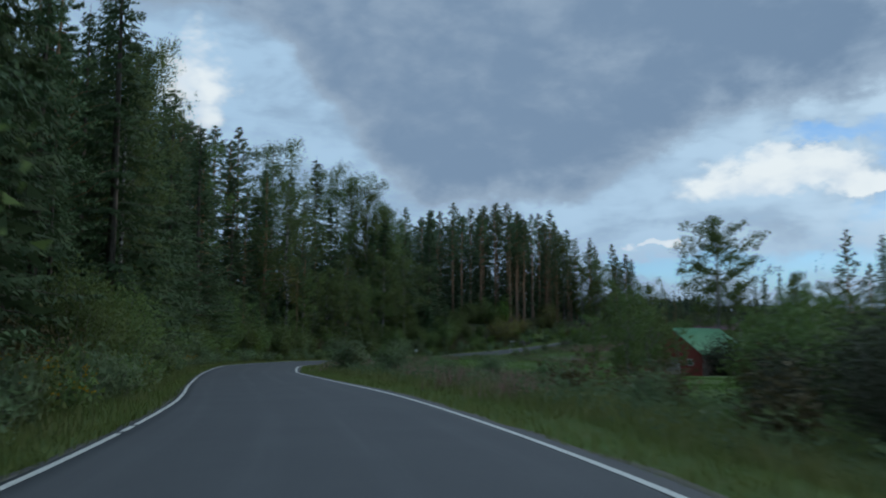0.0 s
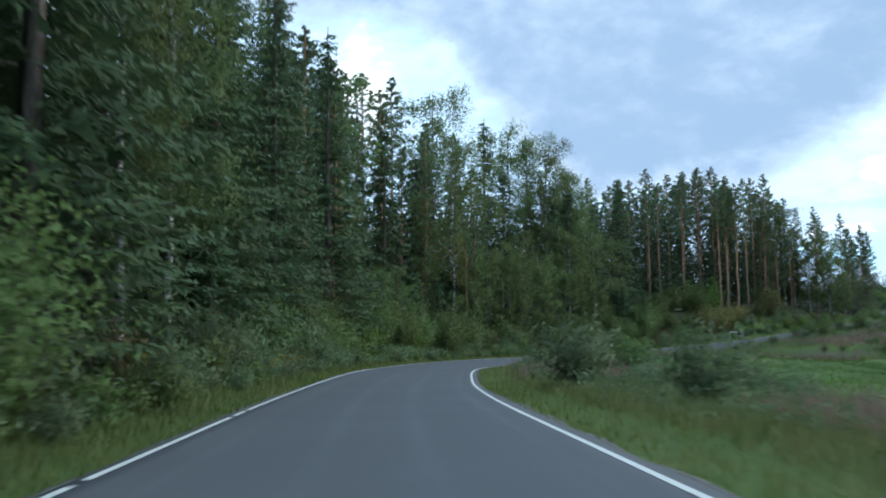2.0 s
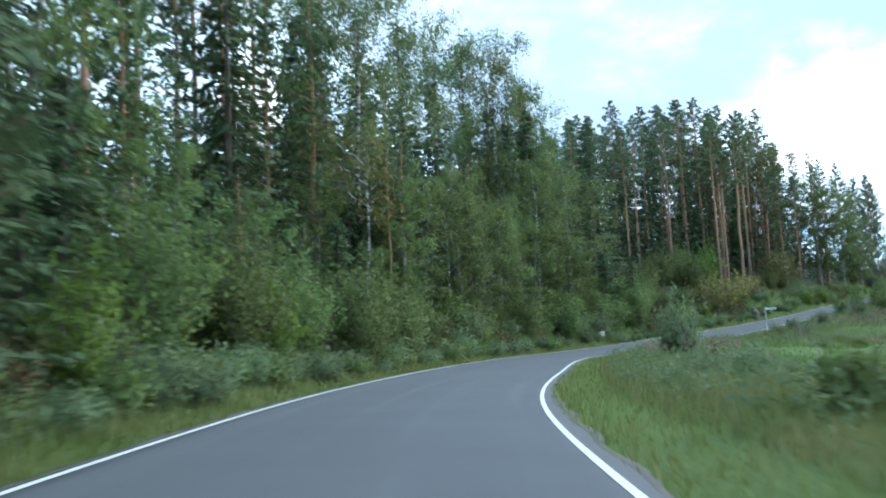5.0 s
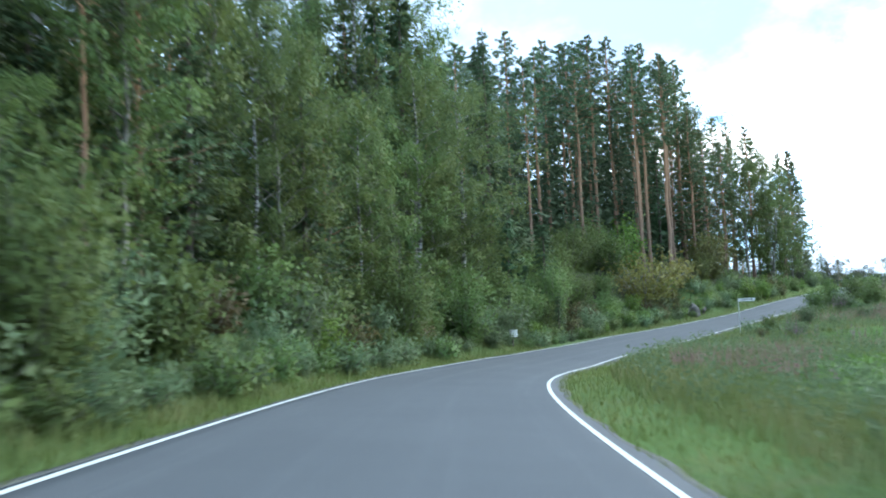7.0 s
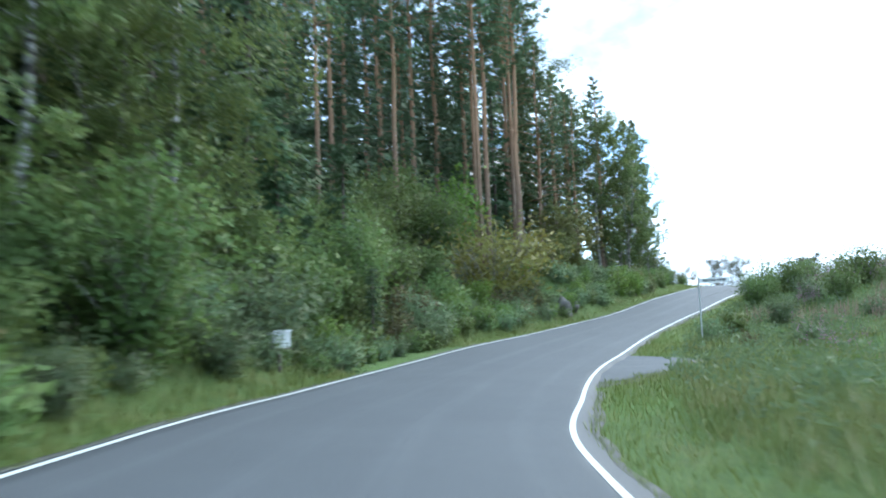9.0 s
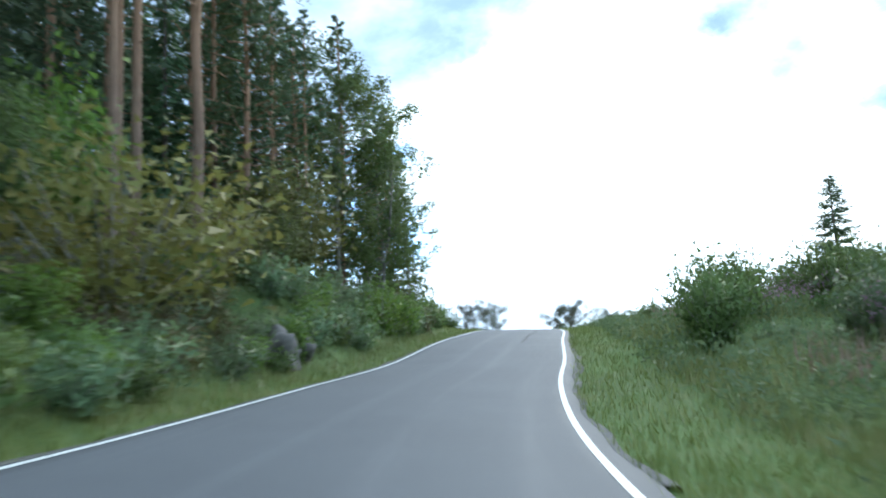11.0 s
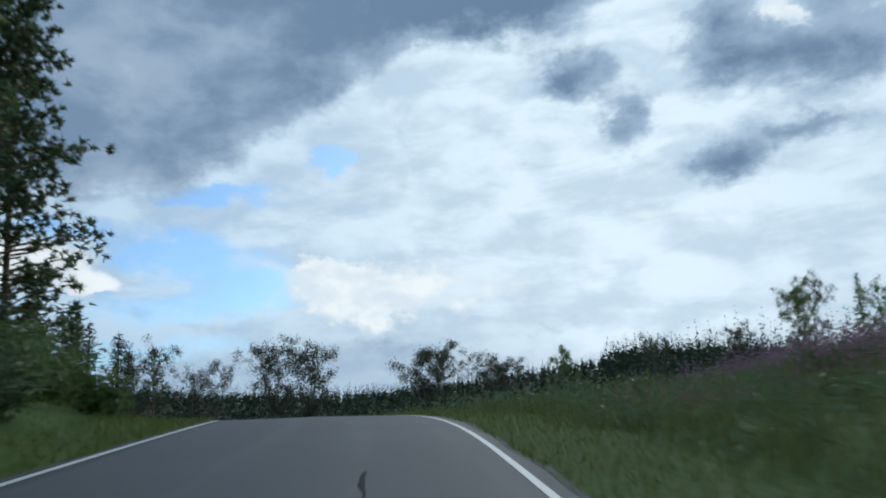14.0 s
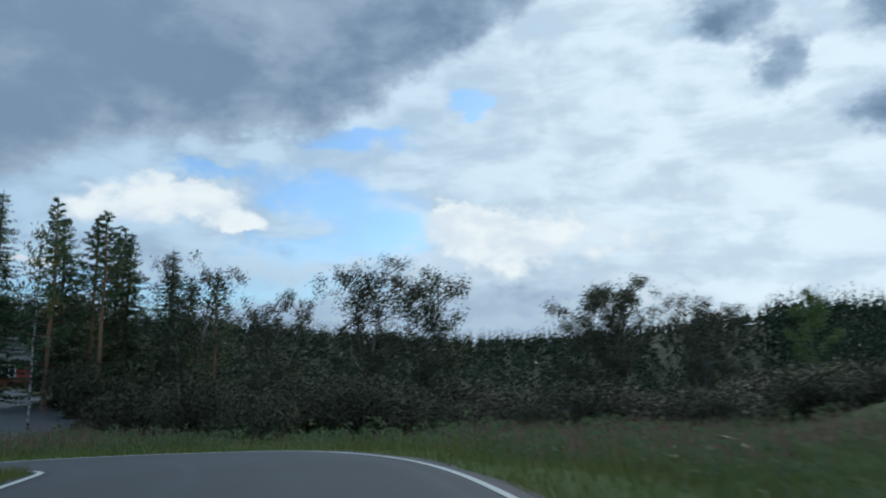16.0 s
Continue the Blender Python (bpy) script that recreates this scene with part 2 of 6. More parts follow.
# asphalt: worn wheel tracks, aggregate and patches; u runs across the road, v along it
ASPHALT, _n = material("asphalt")
_uv = _n.add("ShaderNodeUVMap")
_uv.uv_map = "along"
_s = _n.add("ShaderNodeSeparateXYZ")
_n.plug(_s.inputs[0], _uv.outputs[0])
_pos = _n.add("ShaderNodeNewGeometry").outputs["Position"]
_fine = _n.noise(_pos, 120.0, 3.0, 0.7)
_patch = _n.noise(_pos, 0.35, 4.0, 0.6)
_long = _n.noise(_n.vector(_n.math("MULTIPLY", _s.outputs[0], 2.2), _n.math("MULTIPLY", _s.outputs[1], 0.06), 0.0), 1.0, 4.0, 0.6)
_track = _n.math("ABSOLUTE", _n.math("SUBTRACT", _n.math("ABSOLUTE", _n.math("SUBTRACT", _n.math("ABSOLUTE", _s.outputs[0]), 1.35)), 0.72))
_wear = _n.math("MULTIPLY", _n.span(_track, 0.35, 0.02), _n.span(_long, 0.35, 0.65))
_c = _n.mix(_n.math("ADD", _n.math("MULTIPLY", _wear, 0.28), _n.math("MULTIPLY", _n.span(_patch, 0.3, 0.7), 0.45), clamp=True), (0.060, 0.066, 0.074), (0.090, 0.097, 0.106))
_c = _n.mix(_n.span(_fine, 0.35, 0.75), _c, (0.108, 0.113, 0.119))
_r = _n.math("SUBTRACT", 0.76, _n.math("MULTIPLY", _wear, 0.05))
finish(_n, surface(_n, _c, _r, _fine, 0.25, 0.004, spec=0.26).outputs[0])

PAINT, _n = material("road_paint")
_pos = _n.add("ShaderNodeNewGeometry").outputs["Position"]
_w = _n.span(_n.noise(_pos, 9.0, 5.0, 0.7), 0.56, 0.72)
_c = _n.mix(_n.math("MULTIPLY", _w, 0.55), (0.60, 0.61, 0.58), (0.16, 0.16, 0.16))
finish(_n, surface(_n, _c, 0.6, _n.noise(_pos, 60.0, 2.0), 0.2, 0.003).outputs[0])

TAR, _n = material("crack_sealant")
finish(_n, surface(_n, _n.mix(_n.noise(place(_n), 12.0), (0.026, 0.026, 0.027), (0.042, 0.042, 0.043)), 0.9, spec=0.1).outputs[0])

GRAVEL, _n = material("gravel")
_pos = _n.add("ShaderNodeNewGeometry").outputs["Position"]
_f = _n.noise(_pos, 40.0, 4.0, 0.7)
_c = _n.mix(_n.span(_f, 0.3, 0.7), (0.075, 0.073, 0.07), (0.15, 0.145, 0.135))
_c = _n.mix(_n.span(_n.noise(_pos, 1.1, 4.0), 0.5, 0.65), _c, (0.09, 0.10, 0.05))
finish(_n, surface(_n, _c, 0.9, _f, 0.6, 0.02, spec=0.3).outputs[0])

# soil with turf: zone 0 meadow, 1 forest floor
TURF, _n = material("turf")
_pos = _n.add("ShaderNodeNewGeometry").outputs["Position"]
_zone = _n.add("ShaderNodeAttribute")
_zone.attribute_name = "zone"
_f = _n.noise(_pos, 9.0, 6.0, 0.7)
_big = _n.noise(_pos, 0.12, 5.0, 0.6)
_mid = _n.noise(_pos, 1.1, 5.0, 0.65)
_g = _n.mix(_n.span(_f, 0.3, 0.7), (0.060, 0.100, 0.030), (0.115, 0.175, 0.052))
_g = _n.mix(_n.math("MULTIPLY", _n.span(_mid, 0.5, 0.72), 0.6), _g, (0.15, 0.145, 0.06))
_g = _n.mix(_n.math("MULTIPLY", _n.span(_big, 0.45, 0.65), 0.45), _g, (0.105, 0.195, 0.042))
_fl = _n.mix(_n.span(_f, 0.35, 0.65), (0.040, 0.038, 0.022), (0.075, 0.070, 0.035))
_fl = _n.mix(_n.span(_mid, 0.42, 0.6), _fl, (0.030, 0.046, 0.018))
_c = _n.mix(_zone.outputs["Fac"], _g, _fl)
finish(_n, surface(_n, _c, 0.9, _n.math("ADD", _f, _mid), 0.7, 0.12, spec=0.2).outputs[0])


def plain(name, low, high, scale=3.0, rough=0.6, metal=0.0, stretch=(1, 1, 1), bump=0.15):
    m, n = material(name)
    st = n.add("ShaderNodeMapping")
    st.inputs["Scale"].default_value = stretch
    n.plug(st.inputs["Vector"], place(n))
    f = n.noise(st.outputs[0], scale, 5.0, 0.65)
    finish(n, surface(n, n.mix(n.span(f, 0.3, 0.7), low, high), rough, f, bump, 0.01, metal).outputs[0])
    return m


ROCK = plain("granite", (0.075, 0.066, 0.058), (0.17, 0.15, 0.135), 2.5, 0.85, bump=0.8)
RED_BOARD = plain("red_boards", (0.20, 0.035, 0.028), (0.30, 0.06, 0.045), 2.0, 0.8, stretch=(4, 4, 0.4))
GREY_BOARD = plain("weathered_boards", (0.26, 0.22, 0.20), (0.38, 0.32, 0.29), 2.0, 0.85, stretch=(4, 4, 0.4))
GREEN_TIN = plain("green_roof_sheet", (0.09, 0.27, 0.14), (0.13, 0.34, 0.18), 1.5, 0.45)
DARK_ROOF = plain("dark_roof_sheet", (0.03, 0.032, 0.036), (0.05, 0.05, 0.055), 1.5, 0.5)
MAIL_GREY = plain("mailbox_paint", (0.42, 0.42, 0.41), (0.56, 0.56, 0.54), 3.0, 0.6)
WHITE_PAINT = plain("white_paint", (0.68, 0.68, 0.66), (0.80, 0.80, 0.78), 3.0, 0.6)
DARK_WOOD = plain("dark_wood", (0.07, 0.05, 0.04), (0.13, 0.10, 0.08), 3.0, 0.8, stretch=(4, 4, 0.5))
ZINC = plain("galvanised_steel", (0.42, 0.43, 0.44), (0.56, 0.57, 0.58), 5.0, 0.45, metal=0.6)
SIGN_WHITE = plain("sign_sheet", (0.74, 0.75, 0.74), (0.82, 0.82, 0.81), 2.0, 0.5)
INK = plain("sign_ink", (0.02, 0.02, 0.022), (0.03, 0.03, 0.032), 3.0, 0.6)
ORANGE = plain("orange_plastic", (0.60, 0.10, 0.03), (0.70, 0.13, 0.04), 3.0, 0.5)
GLASS, _n = material("window_glass")
finish(_n, surface(_n, (0.03, 0.035, 0.04), 0.06, spec=0.6).outputs[0])
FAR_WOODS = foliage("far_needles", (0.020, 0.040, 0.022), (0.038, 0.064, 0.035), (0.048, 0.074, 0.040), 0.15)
DEEP_WOODS = foliage("inner_needles", (0.046, 0.070, 0.040), (0.076, 0.108, 0.058), (0.092, 0.124, 0.064), 0.3)

# ---- road line and lie of the land ----
# centre of the road: x, y, z, half width between the edge lines, tilt across (degrees, right side down)
LINE = np.array([
    (2.50, -60.00, -0.005, 2.80, -0.00), (0.90, -30.00, 0.031, 2.80, 0.00), (0.36, -9.98, 0.053, 2.80, 0.01), (-0.41, 0.01, 0.061, 2.80, -0.10),
    (-1.04, 7.80, 0.065, 2.80, -0.37), (-3.74, 21.59, 0.001, 2.84, -0.72), (-7.07, 34.18, -0.028, 2.77, -0.45), (-10.49, 48.00, -0.076, 2.70, 0.97),
    (-13.41, 62.92, -0.158, 2.72, 3.80), (-15.04, 74.98, -0.104, 2.64, 1.84), (-15.48, 90.00, -0.213, 2.76, 2.90), (-14.12, 107.50, -0.323, 2.82, 3.77),
    (-11.35, 125.21, -0.306, 2.72, 2.30), (-5.87, 140.92, -0.371, 2.90, 4.09), (-2.16, 147.68, -0.186, 2.93, 3.26), (2.08, 154.19, 0.071, 2.94, 3.28),
    (6.74, 160.03, 0.443, 2.90, 4.27), (11.71, 165.56, 0.904, 2.75, 3.28), (17.07, 170.83, 1.498, 2.68, 2.32), (22.57, 175.63, 2.185, 2.57, 1.53),
    (30.43, 182.97, 3.298, 2.56, 2.76), (40.73, 192.37, 4.541, 2.50, 3.17), (49.06, 201.13, 5.348, 2.47, 1.62), (55.33, 210.29, 5.531, 2.49, -0.07),
    (58.20, 217.30, 5.210, 2.48, -1.06), (58.20, 224.30, 4.580, 2.50, -1.91), (54.60, 230.50, 3.920, 2.50, -2.56), (48.50, 235.50, 3.200, 2.50, -2.22),
    (41.00, 240.00, 3.314, 2.50, -0.56), (15.00, 247.00, 1.908, 2.50, 0.11)])


def catmull(points, step):
    """Points about `step` apart on a smooth curve through the given ones."""
    out = []
    p = np.vstack([2 * points[0] - points[1], points, 2 * points[-1] - points[-2]])
    for i in range(1, len(p) - 2):
        a, b, c, d = p[i - 1], p[i], p[i + 1], p[i + 2]
        n = max(2, int(np.linalg.norm((c - b)[:2]) / step))
        for t in np.arange(n) / n:
            out.append(0.5 * (2 * b + (c - a) * t + (2 * a - 5 * b + 4 * c - d) * t * t + (3 * b - a - 3 * c + d) * t ** 3))
    out.append(points[-1])
    return np.array(out)


ROAD = catmull(LINE, 0.5)
_t = np.gradient(ROAD[:, :2], axis=0)
ROAD_DIR = _t / np.linalg.norm(_t, axis=1)[:, None]
ROAD_SIDE = np.stack([ROAD_DIR[:, 1], -ROAD_DIR[:, 0]], 1)  # to the right
ROAD_S = np.concatenate([[0], np.cumsum(np.linalg.norm(np.diff(ROAD[:, :2], axis=0), axis=1))])
ROAD_S -= ROAD_S[np.argmin(np.hypot(ROAD[:, 0] + 0.5, ROAD[:, 1]))]

SIDE_LINE = np.array([(3.2, 155.0, -0.06), (5.0, 154.4, -0.08), (7.0, 153.7, -0.10), (10.0, 152.5, -0.18), (14.0, 150.2, -0.42), (20.0, 147.2, -0.75), (34.0, 148.0, -1.2), (62.0, 153.0, -1.6)])
SIDE = catmull(SIDE_LINE, 1.0)
DRIVE_LINE = np.array([(48.5, 238.5, 3.4), (54.0, 241.0, 3.75), (60.0, 243.6, 4.0), (64.0, 248.5, 4.3), (66.0, 258.0, 4.7), (70.0, 282.0, 5.5)])
DRIVE = catmull(DRIVE_LINE, 1.0)

# heights of the land beside the road: x, y, z
LAND = np.array([
    (-10, 0, 0.4), (-14, 20, 0.8), (-20, 0, 1.8), (-26, 25, 2.4), (-40, 20, 5), (-60, 10, 7), (-20, 45, 0.9), (-30, 50, 3),
    (-24, 65, 1), (-32, 75, 3.2), (-50, 60, 6), (-23, 90, 0.8), (-30, 95, 2.5), (-45, 100, 6), (-23, 108, 1), (-30, 118, 4),
    (-22, 125, 2.5), (-45, 130, 8), (-14, 138, 1.2), (-20, 145, 5), (-35, 155, 9), (-8.5, 150, 1.3), (-12, 160, 5.2), (-3, 160, 1.8),
    (-4, 172, 6), (-18, 175, 9), (7, 168, 1.9), (5, 180, 7), (10, 185, 8.4), (13, 175.5, 2.3), (18, 181, 5), (-5, 195, 10),
    (20, 190, 8.6), (27, 186, 4.6), (27, 198, 8.4), (36, 196, 5.8), (36, 210, 8.1), (44, 205, 6.1), (44, 216, 6.9), (10, 210, 10),
    (30, 230, 6.6), (48, 228, 5.1), (8, 10, -0.5), (10, 30, -0.8), (20, 20, -1.3), (5, 50, -0.8), (12, 60, -1.5), (0, 70, -0.9),
    (8, 85, -1.6), (-4, 95, -0.9), (20, 90, -2.2), (-2, 115, -0.9), (10, 120, -1.7), (25, 115, -2.5), (33, 122, -2.6), (45, 110, -2.7),
    (60, 130, -2.6), (40, 137, -2.8), (36, 133, -2.8), (44, 134, -2.8), (35, 60, -2.2), (60, 60, -2.8), (30, 10, -2), (8, 140, -1), (20, 142, -1.3), (18, 160, 0.9), (20, 167, 1.7),
    (26, 164, 1.9), (30, 172, 3.2), (40, 172, 4), (42, 182, 4.3), (52, 182, 5.0), (50, 192, 4.9), (62, 190, 6.1), (77, 192, 7.0),
    (62, 203, 5.5), (68, 199, 5.8), (57, 203, 5.4), (72, 206, 5.9), (64, 214, 5.0), (75, 222, 4.5), (79, 237, 3.3), (88, 233, 3.3), (70, 232, 3.8),
    (66, 228, 4.4), (95, 210, 7.1), (110, 195, 10.6), (60, 170, 4.8), (80, 160, 3.4), (70, 246, 3.1), (64, 262, 4.7), (75, 300, 5.6),
    (60, 300, 5.6), (90, 270, 3.9), (50, 255, 4.9), (100, 245, 2.4), (120, 225, 4.9), (130, 260, 0.9), (-100, 50, 9), (-100, 150, 14),
    (-60, 200, 14), (0, 260, 9), (120, 100, -2), (120, 20, -3), (40, -60, -1), (-40, -60, 3), (160, 180, 14.6), (200, 300, -3.1),
    (120, 340, -1.1), (40, 340, 8.9), (12.3, 158, 0.35), (16, 158, 0.2), (10, 161, 0.25)])


def to_road(x, y):
    """Index of the nearest piece of road and the distance from its centre, right side positive."""
    idx = np.empty(len(x), int)
    off = np.empty(len(x))
    for k in range(0, len(x), 20000):
        a, b = x[k:k + 20000], y[k:k + 20000]
        d2 = (a[:, None] - ROAD[None, :, 0]) ** 2 + (b[:, None] - ROAD[None, :, 1]) ** 2
        i = d2.argmin(1)
        idx[k:k + 20000] = i
        sign = np.sign((a - ROAD[i, 0]) * ROAD_SIDE[i, 0] + (b - ROAD[i, 1]) * ROAD_SIDE[i, 1])
        off[k:k + 20000] = np.sqrt(d2.min(1)) * np.where(sign == 0, 1, sign)
    return idx, off


def line_gap(line, x, y):
    d2 = (x[:, None] - line[None, :, 0]) ** 2 + (y[:, None] - line[None, :, 1]) ** 2
    i = d2.argmin(1)
    return i, np.sqrt(d2.min(1))


def beyond_side_road(x, y):
    """How far a place lies outside the paving of the side road and its flared mouth."""
    j, g = line_gap(SIDE, x, y)
    t = SIDE[np.minimum(j + 1, len(SIDE) - 1), :2] - SIDE[np.maximum(j - 1, 0), :2]
    right = (x - SIDE[j, 0]) * t[:, 1] - (y - SIDE[j, 1]) * t[:, 0] > 0
    flare = np.where(right, 4.0 * np.exp(-np.maximum(j - 1.6, 0) / 2.0), 5.5 * np.exp(-np.maximum(j - 1.6, 0) / 2.4))
    return j, g - 1.9 - flare


def step_up(v, a, b):
    t = np.clip((v - a) / (b - a), 0, 1)
    return t * t * (3 - 2 * t)


_anchor = np.vstack([LAND, ROAD[::12, :3]])


def height(x, y):
    """Height of the land at arrays x and y."""
    x, y = np.atleast_1d(np.asarray(x, float)), np.atleast_1d(np.asarray(y, float))
    z = np.empty(len(x))
    for k in range(0, len(x), 20000):
        a, b = x[k:k + 20000], y[k:k + 20000]
        d2 = (a[:, None] - _anchor[None, :, 0]) ** 2 + (b[:, None] - _anchor[None, :, 1]) ** 2
        w = 1.0 / (d2 + 6.0) ** 1.7
        z[k:k + 20000] = (w * _anchor[None, :, 2]).sum(1) / w.sum(1)
    i, d = to_road(x, y)
    tilt = np.tan(np.radians(ROAD[i, 4]))
    edge = ROAD[i, 3]
    road_z = ROAD[i, 2] - tilt * np.clip(d, -edge - 0.6, edge + 0.6) - 0.075
    # far hills
    r = np.hypot(x - 40, y - 120)
    az = np.arctan2(x - 50, y - 200)
    ridge = 13 + 9 * np.sin(az * 2.3 + 0.4) + 5 * np.sin(az * 6.1)
    right_hill = 13 * np.exp(-((np.degrees(az) - 64) / 15.0) ** 2)
    far = step_up(r, 170, 520) * (ridge + right_hill) * np.where(r > 900, np.exp(-(r - 900) / 1500), 1)
    z = z + far
    bumps = 0.10 * np.sin(x * 0.9 + 1.3 * np.sin(y * 0.37)) * np.sin(y * 0.8 + 1.1 * np.sin(x * 0.41))
    f = step_up(np.abs(d), edge + 0.5, edge + 4.0)
    z = road_z * (1 - f) + (z + bumps) * f
    j, g = beyond_side_road(x, y)
    f2 = np.where(np.abs(d) < edge + 0.2, 1, step_up(g, 0.4, 2.9))
    away = step_up(d, edge + 0.4, edge + 5.0)
    paved = (road_z - 0.01) * (1 - away) + (SIDE[j, 2] - 0.06) * away
    z = paved * (1 - f2) + z * f2
    j, g = line_gap(DRIVE, x, y)
    f2 = np.where(np.abs(d) < edge + 0.3, 1, step_up(g, 2.2, 4.7))
    z = (DRIVE[j, 2] - 0.06) * (1 - f2) + z * f2
    return z


def ground_z(x, y):
    return float(height([x], [y])[0])


def mesh_np(name, verts, faces, mat=None):
    """A mesh from arrays of corners and of faces that all have the same number of corners."""
    verts, faces = np.asarray(verts, np.float32), np.asarray(faces, np.int32)
    me = bpy.data.meshes.new(name)
    me.vertices.add(len(verts))
    me.vertices.foreach_set("co", verts.ravel())
    me.loops.add(faces.size)
    me.loops.foreach_set("vertex_index", faces.ravel())
    me.polygons.add(len(faces))
    me.polygons.foreach_set("loop_start", np.arange(0, faces.size, faces.shape[1], dtype=np.int32))
    me.polygons.foreach_set("loop_total", np.full(len(faces), faces.shape[1], np.int32))
    if mat:
        me.materials.append(mat)
    me.update(calc_edges=True)
    return me


def smooth(me):
    me.polygons.foreach_set("use_smooth", np.ones(len(me.polygons), bool))
    return me


# the ground, one sheet, finer where the road runs
def spread(lo, hi, fine, far):
    mid = np.arange(lo, hi + 0.1, fine)
    out, s = [], fine
    v = 0.0
    while v < far:
        s *= 1.22
        v += s
        out.append(v)
    out = np.array(out)
    return np.concatenate([lo - out[::-1], mid, hi + out])


gx, gy = spread(-48, 100, 1.2, 2600), spread(-30, 262, 1.2, 2600)
GX, GY = np.meshgrid(gx, gy)
GZ = height(GX.ravel(), GY.ravel())
_nx, _ny = len(gx), len(gy)
_q = (np.arange(_ny - 1)[:, None] * _nx + np.arange(_nx - 1)[None, :]).ravel()
me = smooth(mesh_np("ground", np.stack([GX.ravel(), GY.ravel(), GZ], 1), np.stack([_q, _q + 1, _q + 1 + _nx, _q + _nx], 1), TURF))
_i, _d = to_road(GX.ravel(), GY.ravel())
_zone = np.where(_d < 0, step_up(-_d, 5.5, 9.0), 0.0)
_zone = np.where((GY.ravel() > 200) & (GX.ravel() > 40), 0.0, _zone)
_zone = np.maximum(_zone, step_up(GX.ravel() * 0.5 + GY.ravel(), 262, 268) * step_up(_d, 9, 13))
_zone = np.maximum(_zone, step_up(np.hypot(GX.ravel() - 40, GY.ravel() - 120), 150, 200))
att = me.attributes.new("zone", "FLOAT", "POINT")
att.data.foreach_set("value", _zone.astype(np.float32))
ground = tagged(new("ground", me), "uneven grassy ground rising into forest floor", "ground", kind="structure")


def ribbon(line, sides, left, right, lift, mat, name, lateral=8, s0=None, skirt=0.0):
    """A strip along a line, from offset left to offset right (arrays or numbers), with a UV map of metres across and along."""
    n = len(line)
    left, right = np.broadcast_to(left, n), np.broadcast_to(right, n)
    s = np.concatenate([[0], np.cumsum(np.linalg.norm(np.diff(line[:, :2], axis=0), axis=1))]) if s0 is None else s0
    tilt = np.tan(np.radians(line[:, 4])) if line.shape[1] > 4 else np.zeros(n)
    verts, uv = [], []
    cols = np.linspace(0, 1, lateral + 1)
    for c in cols:
        o = left + (right - left) * c
        camber = -0.012 * np.abs(o) if lateral > 2 else -0.012 * np.abs(o)
        verts.append(np.stack([line[:, 0] + sides[:, 0] * o, line[:, 1] + sides[:, 1] * o, line[:, 2] - tilt * o + camber + lift], 1))
        uv.append(np.stack([o, s], 1))
    if skirt:
        for k, at in ((0, 0), (-1, len(verts))):
            low = verts[k].copy()
            low[:, 2] -= skirt
            verts.insert(0 if k == 0 else len(verts), low)
            uv.insert(0 if k == 0 else len(uv), uv[k].copy())
    m = len(verts)
    V = np.stack(verts, 1).reshape(-1, 3)
    U = np.stack(uv, 1).reshape(-1, 2)
    a = (np.arange(n - 1)[:, None] * m + np.arange(m - 1)[None, :]).ravel()
    F = np.stack([a, a + 1, a + 1 + m, a + m], 1)
    me = smooth(mesh_np(name, V, F, mat))
    lay = me.uv_layers.new(name="along")
    lay.data.foreach_set("uv", U[F.ravel()].astype(np.float32).ravel())
    return me


def sides_of(line):
    t = np.gradient(line[:, :2], axis=0)
    t /= np.linalg.norm(t, axis=1)[:, None]
    return np.stack([t[:, 1], -t[:, 0]], 1)


SHOULDER = 0.20 + 0.07 * np.sin(ROAD_S * 0.31) + 0.05 * np.sin(ROAD_S * 1.7)
road = tagged(new("road", ribbon(ROAD, ROAD_SIDE, -ROAD[:, 3] - 0.13, ROAD[:, 3] + 0.7 * SHOULDER + 0.12, 0.03, ASPHALT, "road", 14, ROAD_S, 0.25)), "worn grey asphalt country road with faint wheel tracks", "road", kind="structure")
tagged(new("road_shoulder", ribbon(ROAD, ROAD_SIDE, -ROAD[:, 3] - 0.11 - 0.8 * SHOULDER, -ROAD[:, 3] - 0.10, 0.024, GRAVEL, "road_shoulder", 2, ROAD_S, 0.2)), "narrow gravel shoulder along the asphalt", "road shoulder", kind="structure")
MOUTH = float(ROAD_S[np.argmin(np.hypot(ROAD[:, 0] - 4.0, ROAD[:, 1] - 156.5))])
for _pick in (ROAD_S < MOUTH - 9, ROAD_S > MOUTH + 8):
    _r, _sd, _sh = ROAD[_pick], ROAD_SIDE[_pick], SHOULDER[_pick]
    tagged(new("road_shoulder", ribbon(_r, _sd, _r[:, 3] + 0.7 * _sh + 0.08, _r[:, 3] + 1.2 * _sh + 0.16, 0.020, GRAVEL, "road_shoulder", 2, ROAD_S[_pick], 0.2)), "narrow gravel shoulder along the asphalt", "road shoulder", kind="structure")


def drape(me, lift):
    """Lay a strip on the land."""
    co = np.empty(len(me.vertices) * 3, np.float32)
    me.vertices.foreach_get("co", co)
    co = co.reshape(-1, 3)
    co[:, 2] = height(co[:, 0], co[:, 1]) + lift
    me.vertices.foreach_set("co", co.ravel())
    me.update()
    return me


